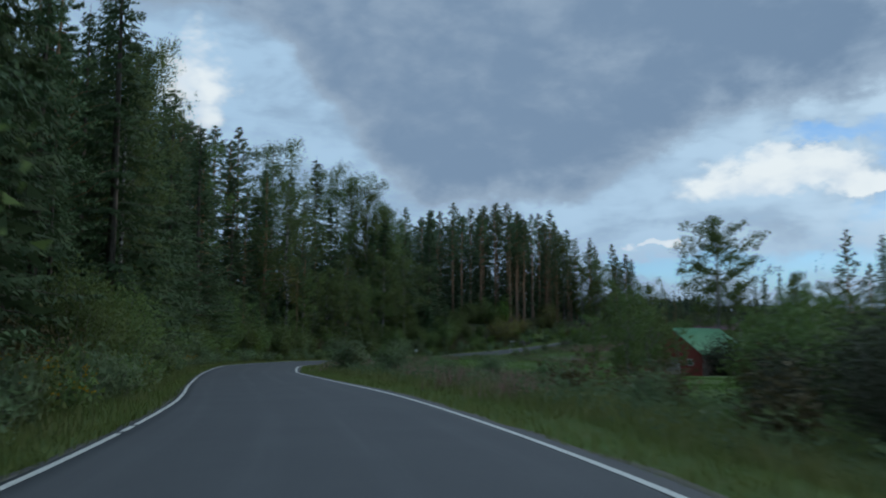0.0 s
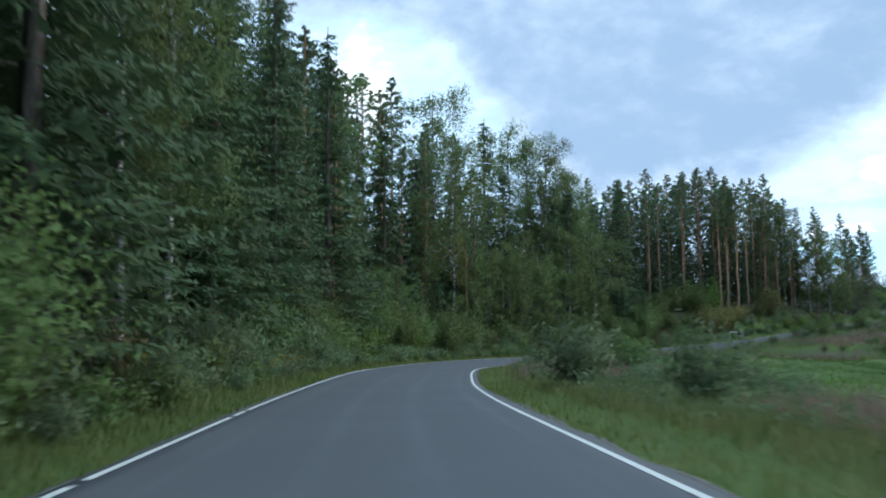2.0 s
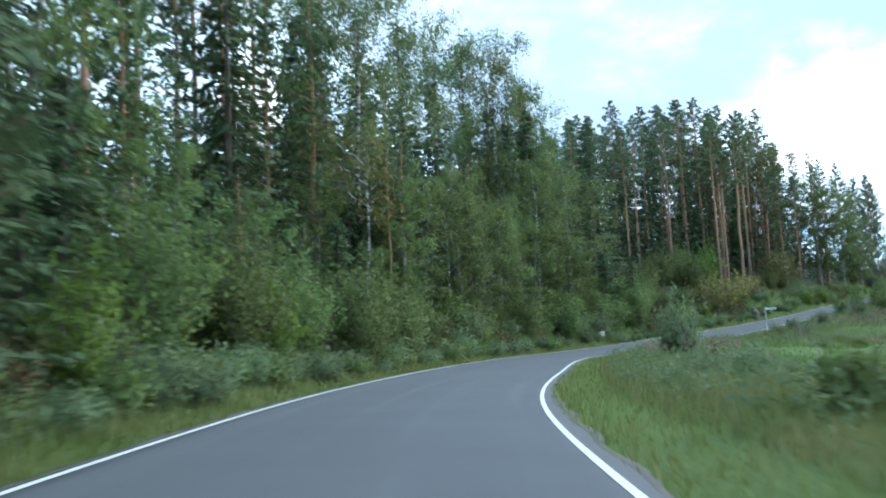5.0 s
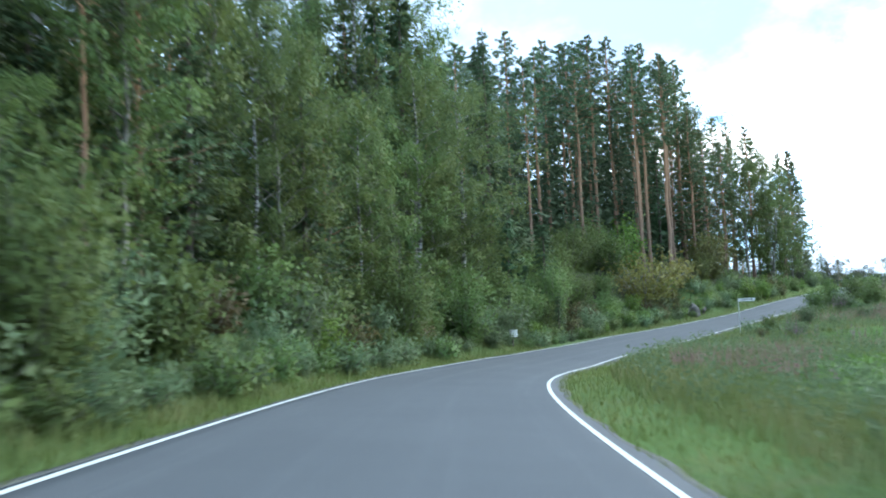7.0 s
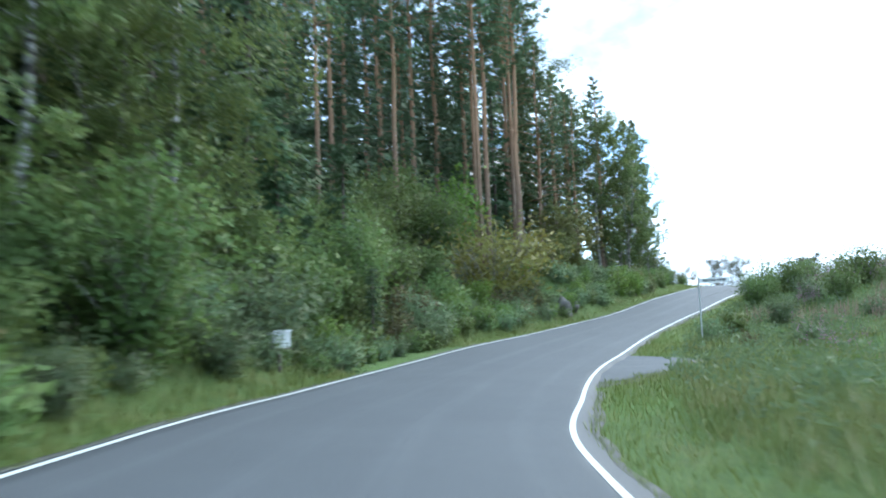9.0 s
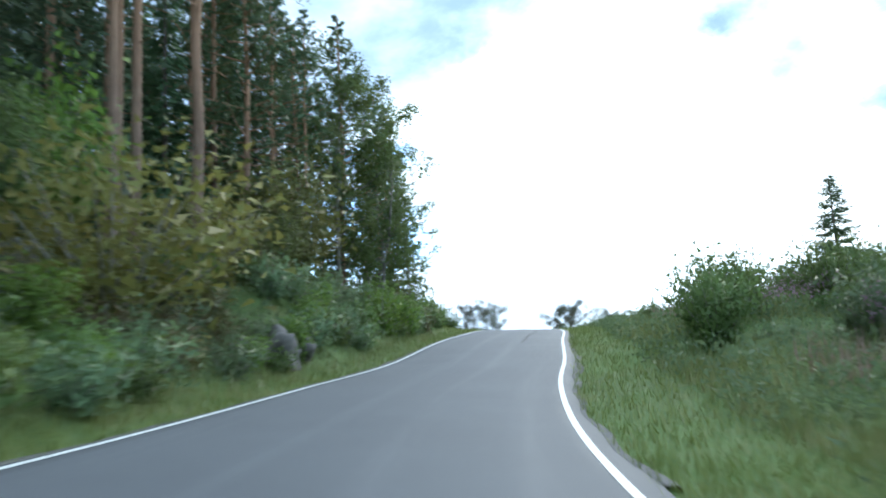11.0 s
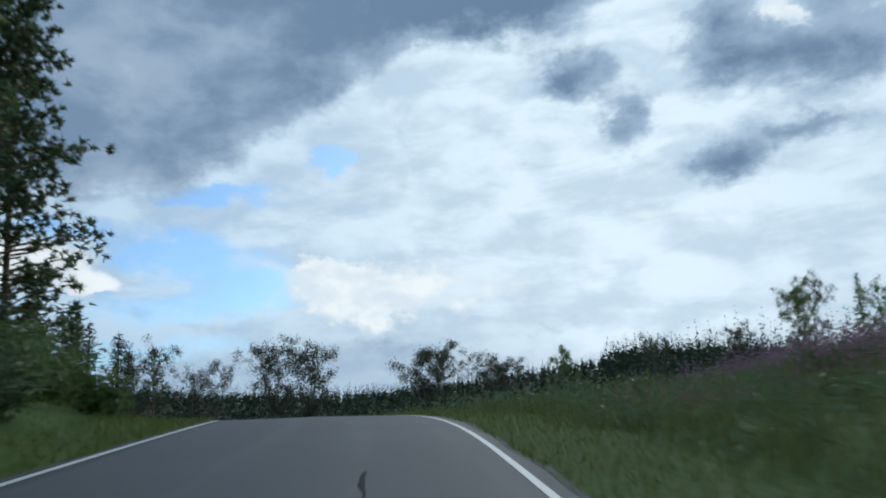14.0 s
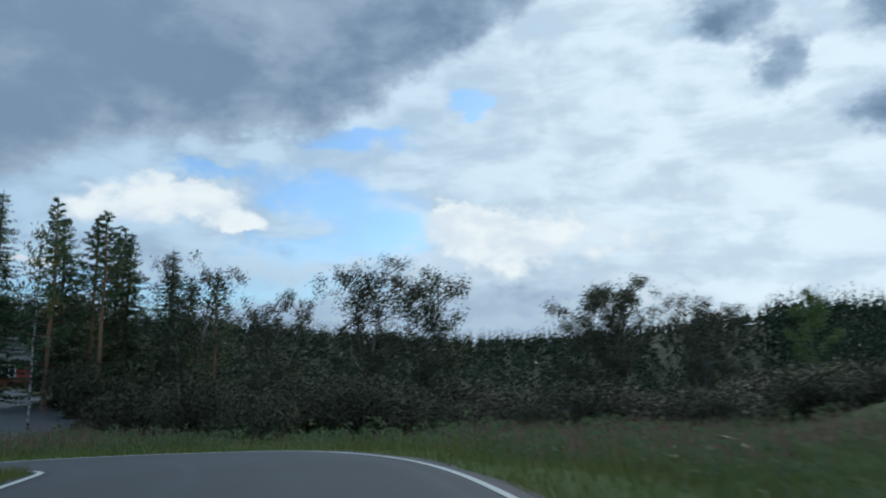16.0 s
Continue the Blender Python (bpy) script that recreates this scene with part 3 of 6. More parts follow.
_k = np.maximum(np.arange(len(SIDE)) - 1.6, 0)
tagged(new("side_road", drape(ribbon(SIDE, sides_of(SIDE), -1.9 - 5.5 * np.exp(-_k / 2.4), 1.9 + 4.0 * np.exp(-_k / 2.0), 0, ASPHALT, "side_road", 14), 0.055)), "narrow paved side road joining the main road", "road", kind="structure")
tagged(new("road_shoulder", drape(ribbon(SIDE[1:9], sides_of(SIDE)[1:9], 1.85 + 4.0 * np.exp(-_k[1:9] / 2.0), 2.5 + 4.2 * np.exp(-_k[1:9] / 2.3), 0, GRAVEL, "road_shoulder", 3), 0.03)), "worn gravel corner beside the side road", "road shoulder", kind="structure")
tagged(new("driveway", drape(ribbon(DRIVE, sides_of(DRIVE), -2.0, 2.0, 0, ASPHALT, "driveway", 8), 0.055)), "paved lane leading up to a house", "road", kind="structure")


def edge_marking(side, gaps):
    """The painted edge line on one side, broken at the gaps (metres along)."""
    cuts = sorted(gaps)
    runs, at = [], ROAD_S[0]
    for a, b in cuts:
        runs.append((at, a))
        at = b
    runs.append((at, ROAD_S[-1]))
    for a, b in runs:
        pick = np.where((ROAD_S >= a) & (ROAD_S <= b))[0]
        if len(pick) < 1:
            continue
        ss = np.concatenate([[a], ROAD_S[pick], [b]])
        ss = np.clip(ss, ROAD_S[0], ROAD_S[-1])
        ss = np.unique(ss)
        line = np.stack([np.interp(ss, ROAD_S, ROAD[:, k]) for k in range(5)], 1)
        sd = np.stack([np.interp(ss, ROAD_S, ROAD_SIDE[:, k]) for k in range(2)], 1)
        o = side * line[:, 3]
        tagged(new("edge_line", ribbon(line, sd, o - 0.05, o + 0.05, 0.036, PAINT, "edge_line", 1, ss)), "worn white painted edge line on asphalt", "road marking", kind="structure")


edge_marking(-1, [(13.6, 13.9), (15.0, 15.25), (27.0, 27.2), (34.5, 34.9), (42.2, 42.5), (43.6, 43.9)])
edge_marking(1, [])

# ---- plants ----
RNG = np.random.default_rng(7)


def unit(v):
    return v / np.maximum(np.linalg.norm(v, axis=-1, keepdims=True), 1e-9)


def cards(c, along, half_w, rng):
    """Small pointed leaves: centres c, half-length vectors, half widths."""
    across = unit(np.cross(along, rng.normal(size=c.shape))) * np.asarray(half_w).reshape(-1, 1)
    skew = rng.uniform(-0.5, 0.5, (len(c), 1))
    v = np.stack([c - along + across * (1 + skew), c - along * 0.7 - across * (1 - skew), c + along], 1).reshape(-1, 3)
    f = np.arange(len(c) * 3).reshape(-1, 3)
    return v, f


def leaf_mesh(name, c, along, half_w, out, rng, mat, soft=0.84):
    """Leaves as small pointed faces turned to the outside of their clump, shaded softly as a mass."""
    across = unit(np.cross(along, rng.normal(size=c.shape))) * np.asarray(half_w).reshape(-1, 1)
    skew = rng.uniform(-0.5, 0.5, (len(c), 1))
    a, b, t = c - along + across * (1 + skew), c - along * 0.6 - across * (1 - skew), c + along
    n = unit(np.cross(b - a, t - a))
    turn = ((n * out).sum(1) < 0)[:, None]
    a, b = np.where(turn, b, a), np.where(turn, a, b)
    n = np.where(turn, -n, n)
    me = smooth(mesh_np(name, np.stack([a, b, t], 1).reshape(-1, 3), np.arange(len(c) * 3).reshape(-1, 3), mat))
    me.normals_split_custom_set_from_vertices(np.repeat(unit(unit(out) * soft + n * (1 - soft)), 3, 0).tolist())
    return me


def tubes(lines, sides=6):
    """Tapered round limbs: each line is (points, radii)."""
    V, F, base = [], [], 0
    for pts, rad in lines:
        pts = np.asarray(pts, float)
        t = unit(np.gradient(pts, axis=0))
        ref = np.where(np.abs(t[:, 2:3]) > 0.9, np.array([[1.0, 0, 0]]), np.array([[0, 0, 1.0]]))
        a = unit(np.cross(t, ref))
        b = np.cross(t, a)
        ang = np.arange(sides) * 2 * np.pi / sides
        ring = pts[:, None] + np.asarray(rad)[:, None, None] * (a[:, None] * np.cos(ang)[None, :, None] + b[:, None] * np.sin(ang)[None, :, None])
        V.append(ring.reshape(-1, 3))
        n = len(pts)
        i = (np.arange(n - 1)[:, None] * sides + np.arange(sides)[None, :]).ravel() + base
        j = (np.arange(n - 1)[:, None] * sides + (np.arange(sides)[None, :] + 1) % sides).ravel() + base
        F.append(np.stack([i, j, j + sides, i + sides], 1))
        base += n * sides
    return np.vstack(V), np.vstack(F)


def trunk_line(h, r0, lean, rng, n=9, r1=0.02):
    z = np.linspace(-0.3, h, n)
    k = np.clip(z / h, 0, 1)
    w = np.cumsum(rng.normal(0, 0.05, (n, 2)), 0) * lean
    w -= w[0]
    r = r0 * (1 - k) ** 0.8 + r1
    r[0] *= 1.35
    return np.stack([w[:, 0], w[:, 1], z], 1), r


def at_height(line, z):
    return np.stack([np.interp(z, line[:, 2], line[:, k]) for k in range(2)] + [z], -1)


def make_spruce(seed, h, wide=0.15, low=0.05, spacing=0.40, droop=0.28, step=0.165, leaf=0.78, twigs=1):
    rng = np.random.default_rng(seed)
    line, rad = trunk_line(h, 0.011 * h + 0.03, 0.4, rng)
    limbs = [(line, rad)]
    C, A, Wd, N = [], [], [], []
    z = low * h
    while z < h * 0.985:
        k = z / h
        reach = wide * h * (1 - k) ** 0.85 * min(1.0, 0.55 + k * 3.0) + 0.12
        for b in range(5 if k > 0.1 else 4):
            if rng.random() < 0.08:
                continue
            az = rng.uniform(0, 2 * np.pi)
            L = reach * rng.uniform(0.72, 1.12)
            m = max(3, int(L / step))
            u = np.linspace(0.12, 1, m)
            sag = -droop * L * u ** 1.3 + 0.16 * L * u ** 3 + (0.25 * L * u if k > 0.8 else 0)
            o = at_height(line, np.array([z]))[0]
            d = np.array([np.cos(az), np.sin(az), 0])
            p = o + d * (L * u)[:, None] + np.array([0, 0, 1.0]) * sag[:, None] + rng.normal(0, 0.03, (m, 3))
            if L > 1.7:
                limbs.append((p[:: max(1, m // 3)], np.linspace(0.022, 0.006, len(p[:: max(1, m // 3)]))))
            side = np.array([-d[1], d[0], 0])
            for sgn in (-1, 1):
                ln = leaf * (0.17 + 0.20 * np.minimum(1, L * (1.05 - u))[:, None] * rng.uniform(0.6, 1.2, (m, 1)))
                way = unit(d * 0.75 + side * sgn * 0.8 + np.array([0, 0, -0.45]) + rng.normal(0, 0.22, (m, 3)))
                for j in range(twigs):
                    g = (j + 0.5) / twigs
                    w2 = unit(way + rng.normal(0, 0.34 if twigs > 1 else 0.01, (m, 3)) + np.array([0, 0, -0.25 * (twigs > 1)]))
                    l2 = ln * (0.95 / twigs ** 0.6)
                    C.append(p + way * ln * 1.7 * g + w2 * l2 * 0.4)
                    A.append(w2 * l2)
                    Wd.append(np.full(m, 0.10 * leaf / twigs ** 0.62) * rng.uniform(0.7, 1.3, m))
                    N.append(np.tile(d * 0.75 + np.array([0, 0, 0.62]), (m, 1)) + side * sgn * 0.25 + rng.normal(0, 0.18, (m, 3)))
        z += spacing * rng.uniform(0.75, 1.25) * (1.0 if k < 0.75 else 0.7)
    # shaded inner twigs
    m = int(11 * h)
    k = low + 0.03 + (0.93 - low) * rng.random(m)
    r = wide * h * (1 - k) ** 0.85 * np.minimum(1.0, 0.55 + k * 3.0) * np.sqrt(rng.random(m)) * 0.68
    az = rng.uniform(0, 6.283, m)
    out = np.stack([np.cos(az), np.sin(az), np.full(m, -0.35)], 1)
    ln = (0.16 + 0.26 * (1 - k)) * (h / 20) ** 0.5
    C.append(np.stack([np.cos(az) * r, np.sin(az) * r, k * h - 0.25 * r], 1))
    A.append(unit(out + rng.normal(0, 0.3, (m, 3))) * ln[:, None])
    Wd.append(ln * 0.55)
    N.append(out * [0.6, 0.6, 0.0] + [0, 0, -0.1])
    tv, tf = tubes(limbs[:1], 7) if twigs == 1 else tubes(limbs, 3)
    return smooth(mesh_np("trunk", tv, tf, BARK_SPRUCE)), leaf_mesh("crown", np.vstack(C), np.vstack(A), np.concatenate(Wd), np.vstack(N), rng, NEEDLE_SPRUCE)


def make_pine(seed, h, bare=0.55, wide=0.11, branches=46, needles=20, leaf=0.85, clumps=6):
    rng = np.random.default_rng(seed)
    line, rad = trunk_line(h, 0.0065 * h + 0.02, 1.1, rng, r1=0.03)
    limbs = [(line, rad)]
    C, A, Wd, N = [], [], [], []
    for b in range(branches):
        k = bare + (0.995 - bare) * ((b + rng.random()) / branches) ** 0.88
        q = (k - bare) / (1 - bare)
        L = wide * h * 1.3 * (1.02 - q) ** 0.8 * (0.62 + 0.38 * min(1, q * 4)) * rng.uniform(0.65, 1.15)
        az = b * 2.4 + rng.normal(0, 0.5)
        o = at_height(line, np.array([k * h]))[0]
        d = np.array([np.cos(az), np.sin(az), 0.05 + 0.45 * q])
        u = np.linspace(0, 1, 5)
        p = o + d * (L * u)[:, None] + np.array([0, 0, 1.0]) * (0.14 * L * u ** 2)[:, None] + rng.normal(0, 0.05, (5, 3))
        limbs.append((p, np.linspace(0.05 if q < 0.6 else 0.03, 0.01, 5)))
        for c in range(clumps):
            uu = 0.3 + 0.7 * (c + rng.random()) / clumps
            hub = np.array([np.interp(uu, u, p[:, j]) for j in range(3)]) + rng.normal(0, 0.065 * L + 0.10 * min(1.0, 0.2 + 2 * (1 - q)), 3) * [1, 1, 0.35]
            n = needles
            way = unit(rng.normal(size=(n, 3)) * [1, 1, 0.55] + d * 0.6 + np.array([0, 0, 0.35]))
            ln = rng.uniform(0.13, 0.25, (n, 1)) * leaf * min(1.0, 0.45 + 1.6 * (1 - q))
            C.append(hub + way * ln)
            A.append(way * ln)
            Wd.append(rng.uniform(0.034, 0.062, n) * leaf)
            N.append(way * 0.8 + d * 0.35 + np.array([0, 0, 0.75]))
        n = 8
        uu = rng.uniform(0.3, 0.95, n)
        hub = np.stack([np.interp(uu, u, p[:, j]) for j in range(3)], 1) + rng.normal(0, 0.09 * L + 0.05, (n, 3)) * [1, 1, 0.4]
        ln = (rng.uniform(0.12, 0.19, (n, 1)) + 0.012 * L) * min(1.0, leaf + 0.1)
        C.append(hub)
        A.append(unit(rng.normal(size=(n, 3)) + d) * ln)
        Wd.append(ln[:, 0] * 0.5)
        N.append(np.tile(d * 0.4 + np.array([0, 0, 0.1]), (n, 1)))
    for b in range(9):
        k = rng.uniform(min(0.25, 0.5 * bare), bare)
        az = rng.uniform(0, 6.28)
        o = at_height(line, np.array([k * h]))[0]
        L = rng.uniform(0.4, 1.4)
        limbs.append((np.array([o, o + [np.cos(az) * L, np.sin(az) * L, rng.uniform(-0.2, 0.2)]]), np.array([0.025, 0.008])))
    tv, tf = tubes(limbs[1:], 3)
    bv, bf = tubes(limbs[:1], 8)
    tv, tf = np.vstack([bv, tv]), np.vstack([bf, tf + len(bv)])
    return smooth(mesh_np("trunk", tv, tf, BARK_PINE)), leaf_mesh("crown", np.vstack(C), np.vstack(A), np.concatenate(Wd), np.vstack(N), rng, NEEDLE_PINE)


def make_birch(seed, h, bare=0.25, wide=0.16, limbs_n=24, strings=880, hang=1.0, leaf=None, bark_mat=None, size=1.0, stems=1):
    rng = np.random.default_rng(seed)
    limbs, ends = [], []
    for s in range(stems):
        line, rad = trunk_line(h * rng.uniform(0.93 if stems == 1 else 0.85, 1.0), (0.0075 * h + 0.025) / (1 + 0.25 * (stems - 1)), 1.6 + 1.5 * (stems > 1), rng, 10, 0.015)
        if stems > 1:
            az = s * 6.283 / stems + rng.random()
            spreadout = np.clip(line[:, 2:3] / h, 0, 1) ** 0.9 * wide * h * 0.75
            line[:, :2] += spreadout * np.array([[np.cos(az), np.sin(az)]])
        limbs.append((line, rad))
        for b in range(limbs_n // stems):
            k = bare + (0.97 - bare) * (b + rng.random()) / (limbs_n // stems)
            q = (k - bare) / (1 - bare)
            L = wide * h * (0.5 + 0.9 * np.sin(np.pi * (0.18 + 0.72 * q))) * rng.uniform(0.65, 1.15)
            az = b * 2.4 + rng.normal(0, 0.4)
            o = at_height(line, np.array([k * line[-1, 2]]))[0]
            u = np.linspace(0, 1, 6)
            d = np.array([np.cos(az), np.sin(az), 0])
            rise = (0.75 * u - 0.28 * hang * u ** 2) * L
            p = o + d * (L * (0.9 * u))[:, None] + np.array([0, 0, 1.0]) * rise[:, None] + rng.normal(0, 0.06, (6, 3))
            limbs.append((p, np.linspace(0.035, 0.007, 6)))
            ends.append(p)
        ends.append(line[-5:])
    # leaf clumps at the outer parts of the limbs, hanging in strings
    hubs = []
    for p in ends:
        for w in (0.42, 0.68, 0.93):
            uu = (w + rng.normal(0, 0.05)) * (len(p) - 1)
            hubs.append(np.array([np.interp(uu, np.arange(len(p)), p[:, j]) for j in range(3)]) + rng.normal(0, 0.12, 3))
    axis = np.array([np.mean([q[0] for q in hubs]), np.mean([q[1] for q in hubs]), 0.45 * h])
    C, A, Wd, N = [], [], [], []
    n = 10
    u = np.linspace(0, 1, n)
    for s in range(strings):
        core = hubs[rng.integers(len(hubs))]
        hub = core + rng.normal(0, 0.030 * h * (0.55 if stems > 1 else 0.6), 3) * [1, 1, 0.8]
        fall = rng.uniform(0.4, 1.5) * hang
        az = rng.uniform(0, 6.28)
        away = np.array([np.cos(az), np.sin(az), 0]) * rng.uniform(0.15, 0.5)
        c = hub + away * np.sqrt(u)[:, None] + np.array([0, 0, -1.0]) * (fall * u ** 1.4)[:, None] + rng.normal(0, 0.09 + 0.08 * (1 - min(1, hang)), (n, 3))
        way = unit(rng.normal(size=(n, 3)) + np.array([0, 0, -0.9 * hang]))
        C.append(c)
        A.append(way * rng.uniform(0.075, 0.13, (n, 1)) * size)
        Wd.append(rng.uniform(0.048, 0.082, n) * size)
        N.append(unit(c - core + [0, 0, 0.25]) * 0.8 + unit(core - axis) * 0.7 + [0, 0, 0.45])
    m = strings // 2
    hub = np.stack([hubs[q] for q in rng.integers(len(hubs), size=m)])
    hub = hub + rng.normal(0, 0.3, (m, 3)) + (axis - hub) * [0.25, 0.25, 0.0]
    ln = rng.uniform(0.09, 0.14, (m, 1)) * min(size, 1.1)
    C.append(hub)
    A.append(unit(rng.normal(size=(m, 3)) + [0, 0, -0.6]) * ln)
    Wd.append(ln[:, 0] * 0.6)
    N.append(hub - axis)
    tv, tf = tubes(limbs, 4)
    return smooth(mesh_np("trunk", tv, tf, bark_mat or BARK_BIRCH)), leaf_mesh("crown", np.vstack(C), np.vstack(A), np.concatenate(Wd), np.vstack(N), rng, leaf or LEAF_BIRCH)


def make_shrub(seed, h, wide, leaf, stems=16, per=84, half=0.11, narrow=0.4, upright=0.6):
    rng = np.random.default_rng(seed)
    limbs, C, A, Wd, N = [], [], [], [], []
    for s in range(stems):
        az = s * 2.4 + rng.normal(0, 0.3)
        r = wide * np.sqrt((s + 0.5) / stems) * rng.uniform(0.75, 1.1)
        top = h * rng.uniform(0.75, 1.08) * (1 - 0.45 * (r / wide) ** 2)
        u = np.linspace(0, 1, 6)
        p = np.stack([np.cos(az) * r * u ** 1.25, np.sin(az) * r * u ** 1.25, top * u - 0.12 * (1 - u)], 1) + rng.normal(0, 0.03, (6, 3)) * h * 0.3
        limbs.append((p[[0, 2, 5]], np.linspace(0.018 + 0.005 * h, 0.005, 3)))
        uu = np.clip(rng.choice((0.22, 0.45, 0.70, 0.92), per) + rng.normal(0, 0.07, per), 0.08, 1.0) * 5
        hub = np.stack([np.interp(uu, np.arange(6), p[:, j]) for j in range(3)], 1) + rng.normal(0, 0.11 * h ** 0.5 + wide * 0.07, (per, 3))
        hub[:, 2] = np.maximum(hub[:, 2], 0.05)
        way = unit(rng.normal(size=(per, 3)) + np.array([np.cos(az) * 0.5, np.sin(az) * 0.5, upright]))
        ln = half * rng.uniform(0.7, 1.35, (per, 1))
        core = np.stack([np.interp(np.round(uu * 0.8) / 0.8, np.arange(6), p[:, j]) for j in range(3)], 1)
        N.append(unit(hub - core) * 0.7 + unit(hub - [0, 0, 0.25 * h]) * 0.9 + [0, 0, 0.4])
        C.append(hub)
        A.append(way * ln)
        Wd.append(ln[:, 0] * narrow * rng.uniform(0.8, 1.2, per))
    m = 20 + int(18 * h)
    az, rr, k = rng.uniform(0, 6.283, m), wide * 0.7 * np.sqrt(rng.random(m)), rng.uniform(0.05, 0.72, m)
    ln = half * rng.uniform(1.2, 1.9, m)
    C.append(np.stack([np.cos(az) * rr * (0.5 + k * 0.7), np.sin(az) * rr * (0.5 + k * 0.7), k * h * (1 - 0.3 * (rr / wide) ** 2)], 1))
    A.append(unit(rng.normal(size=(m, 3))) * ln[:, None])
    Wd.append(ln * 0.6)
    N.append(C[-1] - [0, 0, 0.5 * h])
    tv, tf = tubes(limbs, 3)
    return smooth(mesh_np("woody_base", tv, tf, BARK_ALDER)), leaf_mesh("foliage", np.vstack(C), np.vstack(A), np.concatenate(Wd), np.vstack(N), rng, leaf)


KINDS = {
    "spruce": ([make_spruce(11, 20, 0.165, twigs=2), make_spruce(12, 20, 0.18, 0.03, twigs=2), make_spruce(13, 20, 0.15, 0.06, twigs=2), make_spruce(14, 20, 0.17, 0.02, 0.42, 0.36, twigs=2)], 20, "spruce_tree", "tall dark green spruce with drooping branches", "spruce tree", "trunk", "crown"),
    "young": ([make_spruce(21, 5, 0.2, 0.02, 0.26, twigs=2), make_spruce(22, 5, 0.18, 0.02, 0.25, twigs=2)], 5, "young_spruce", "young dark green spruce growing by the forest edge", "spruce tree", "trunk", "crown"),
    "pine": ([make_pine(31, 22, 0.54, 0.115, 50, 16), make_pine(32, 22, 0.59, 0.11, 46, 16), make_pine(33, 22, 0.50, 0.12, 54, 16), make_pine(34, 22, 0.62, 0.11, 44, 16)], 22, "pine_tree", "tall pine with bare orange-brown trunk and dark crown", "pine tree", "trunk", "crown"),
    "fullpine": ([make_pine(41, 16, 0.12, 0.16, 62, 13, 0.72, 8), make_pine(42, 16, 0.18, 0.15, 60, 13, 0.72, 8)], 16, "pine_tree", "bushy pine branched down to the undergrowth", "pine tree", "trunk", "crown"),
    "birch": ([make_birch(51, 20, 0.14, 0.16, 24, 1350, size=0.82), make_birch(52, 20, 0.1, 0.17, 26, 1400, 1.25, size=0.82), make_birch(53, 20, 0.18, 0.15, 24, 1300, 0.9, size=0.82)], 20, "birch_tree", "tall birch with pale trunk and hanging green leaves", "birch tree", "trunk", "crown"),
    "alder": ([make_birch(61, 12, 0.12, 0.22, 26, 600, 0.35, LEAF_ALDER, BARK_ALDER, 1.02), make_birch(62, 12, 0.1, 0.2, 26, 620, 0.4, LEAF_ALDER, BARK_ALDER, 1.02, 2)], 12, "alder_tree", "leafy dark green alder with grey trunk", "deciduous tree", "trunk", "crown"),
    "thin": ([make_birch(71, 9, 0.3, 0.24, 26, 760, 0.3, LEAF_SHADED, BARK_ALDER, 0.68, 3), make_birch(72, 9, 0.35, 0.22, 24, 700, 0.3, LEAF_SHADED, BARK_ALDER, 0.68, 2), make_birch(73, 9, 0.3, 0.25, 28, 800, 0.3, LEAF_SHADED, BARK_ALDER, 0.68, 4)], 9, "willow_tree", "open-crowned small tree with several thin leaning stems", "deciduous tree", "trunk", "crown"),
    "gold": ([make_birch(74, 9, 0.55, 0.16, 9, 46, 0.4, LEAF_YELLOW, BARK_BIRCH, 0.9)], 9, "birch_tree", "thin leaning birch with a small yellow crown", "birch tree", "trunk", "crown"),
    "willow": ([make_shrub(81, 2.2, 1.3, LEAF_WILLOW), make_shrub(82, 2.2, 1.5, LEAF_WILLOW, 18)], 2.2, "willow_bush", "grey-green willow bush with narrow leaves", "bush", "woody_base", "foliage"),
    "bush": ([make_shrub(83, 3, 1.8, LEAF_ALDER, 20, 128, 0.104, 0.64), make_shrub(84, 3, 1.6, LEAF_ALDER, 19, 128, 0.104, 0.62), make_shrub(85, 3, 2.0, LEAF_ALDER, 22, 122, 0.104, 0.64)], 3, "alder_bush", "dense green alder bush at the forest edge", "bush", "woody_base", "foliage"),
    "light": ([make_shrub(86, 3, 1.3, LEAF_LIGHT, 16, 95, 0.1, 0.6), make_shrub(87, 3, 1.5, LEAF_LIGHT, 16, 95, 0.1, 0.55)], 3, "rowan_bush", "bright yellow-green rowan bush", "bush", "woody_base", "foliage"),
    "yellow": ([make_shrub(88, 3, 2.1, LEAF_YELLOW, 24, 95, 0.085, 0.5)], 3, "maple_bush", "round bush turning yellow and orange", "bush", "woody_base", "foliage"),
    "olive": ([make_shrub(97, 3, 1.6, LEAF_OLIVE, 24, 120, 0.09, 0.55)], 3, "willow_bush", "rounded olive-green bush below the pines", "bush", "woody_base", "foliage"),
    "rust": ([make_shrub(89, 1.4, 1.0, LEAF_RUST, 13, 52, 0.08, 0.6), make_shrub(90, 1.4, 0.9, LEAF_RUST, 13, 52, 0.08, 0.5)], 1.4, "raspberry_bush", "low raspberry thicket with rusty green leaves", "bush", "woody_base", "foliage"),
    "herb": ([make_shrub(91, 1.1, 0.8, LEAF_ALDER, 12, 46, 0.085, 0.65), make_shrub(92, 1.1, 0.9, LEAF_WILLOW, 12, 46, 0.085, 0.45)], 1.1, "low_bush", "low leafy green thicket in the verge", "bush", "woody_base", "foliage"),
}
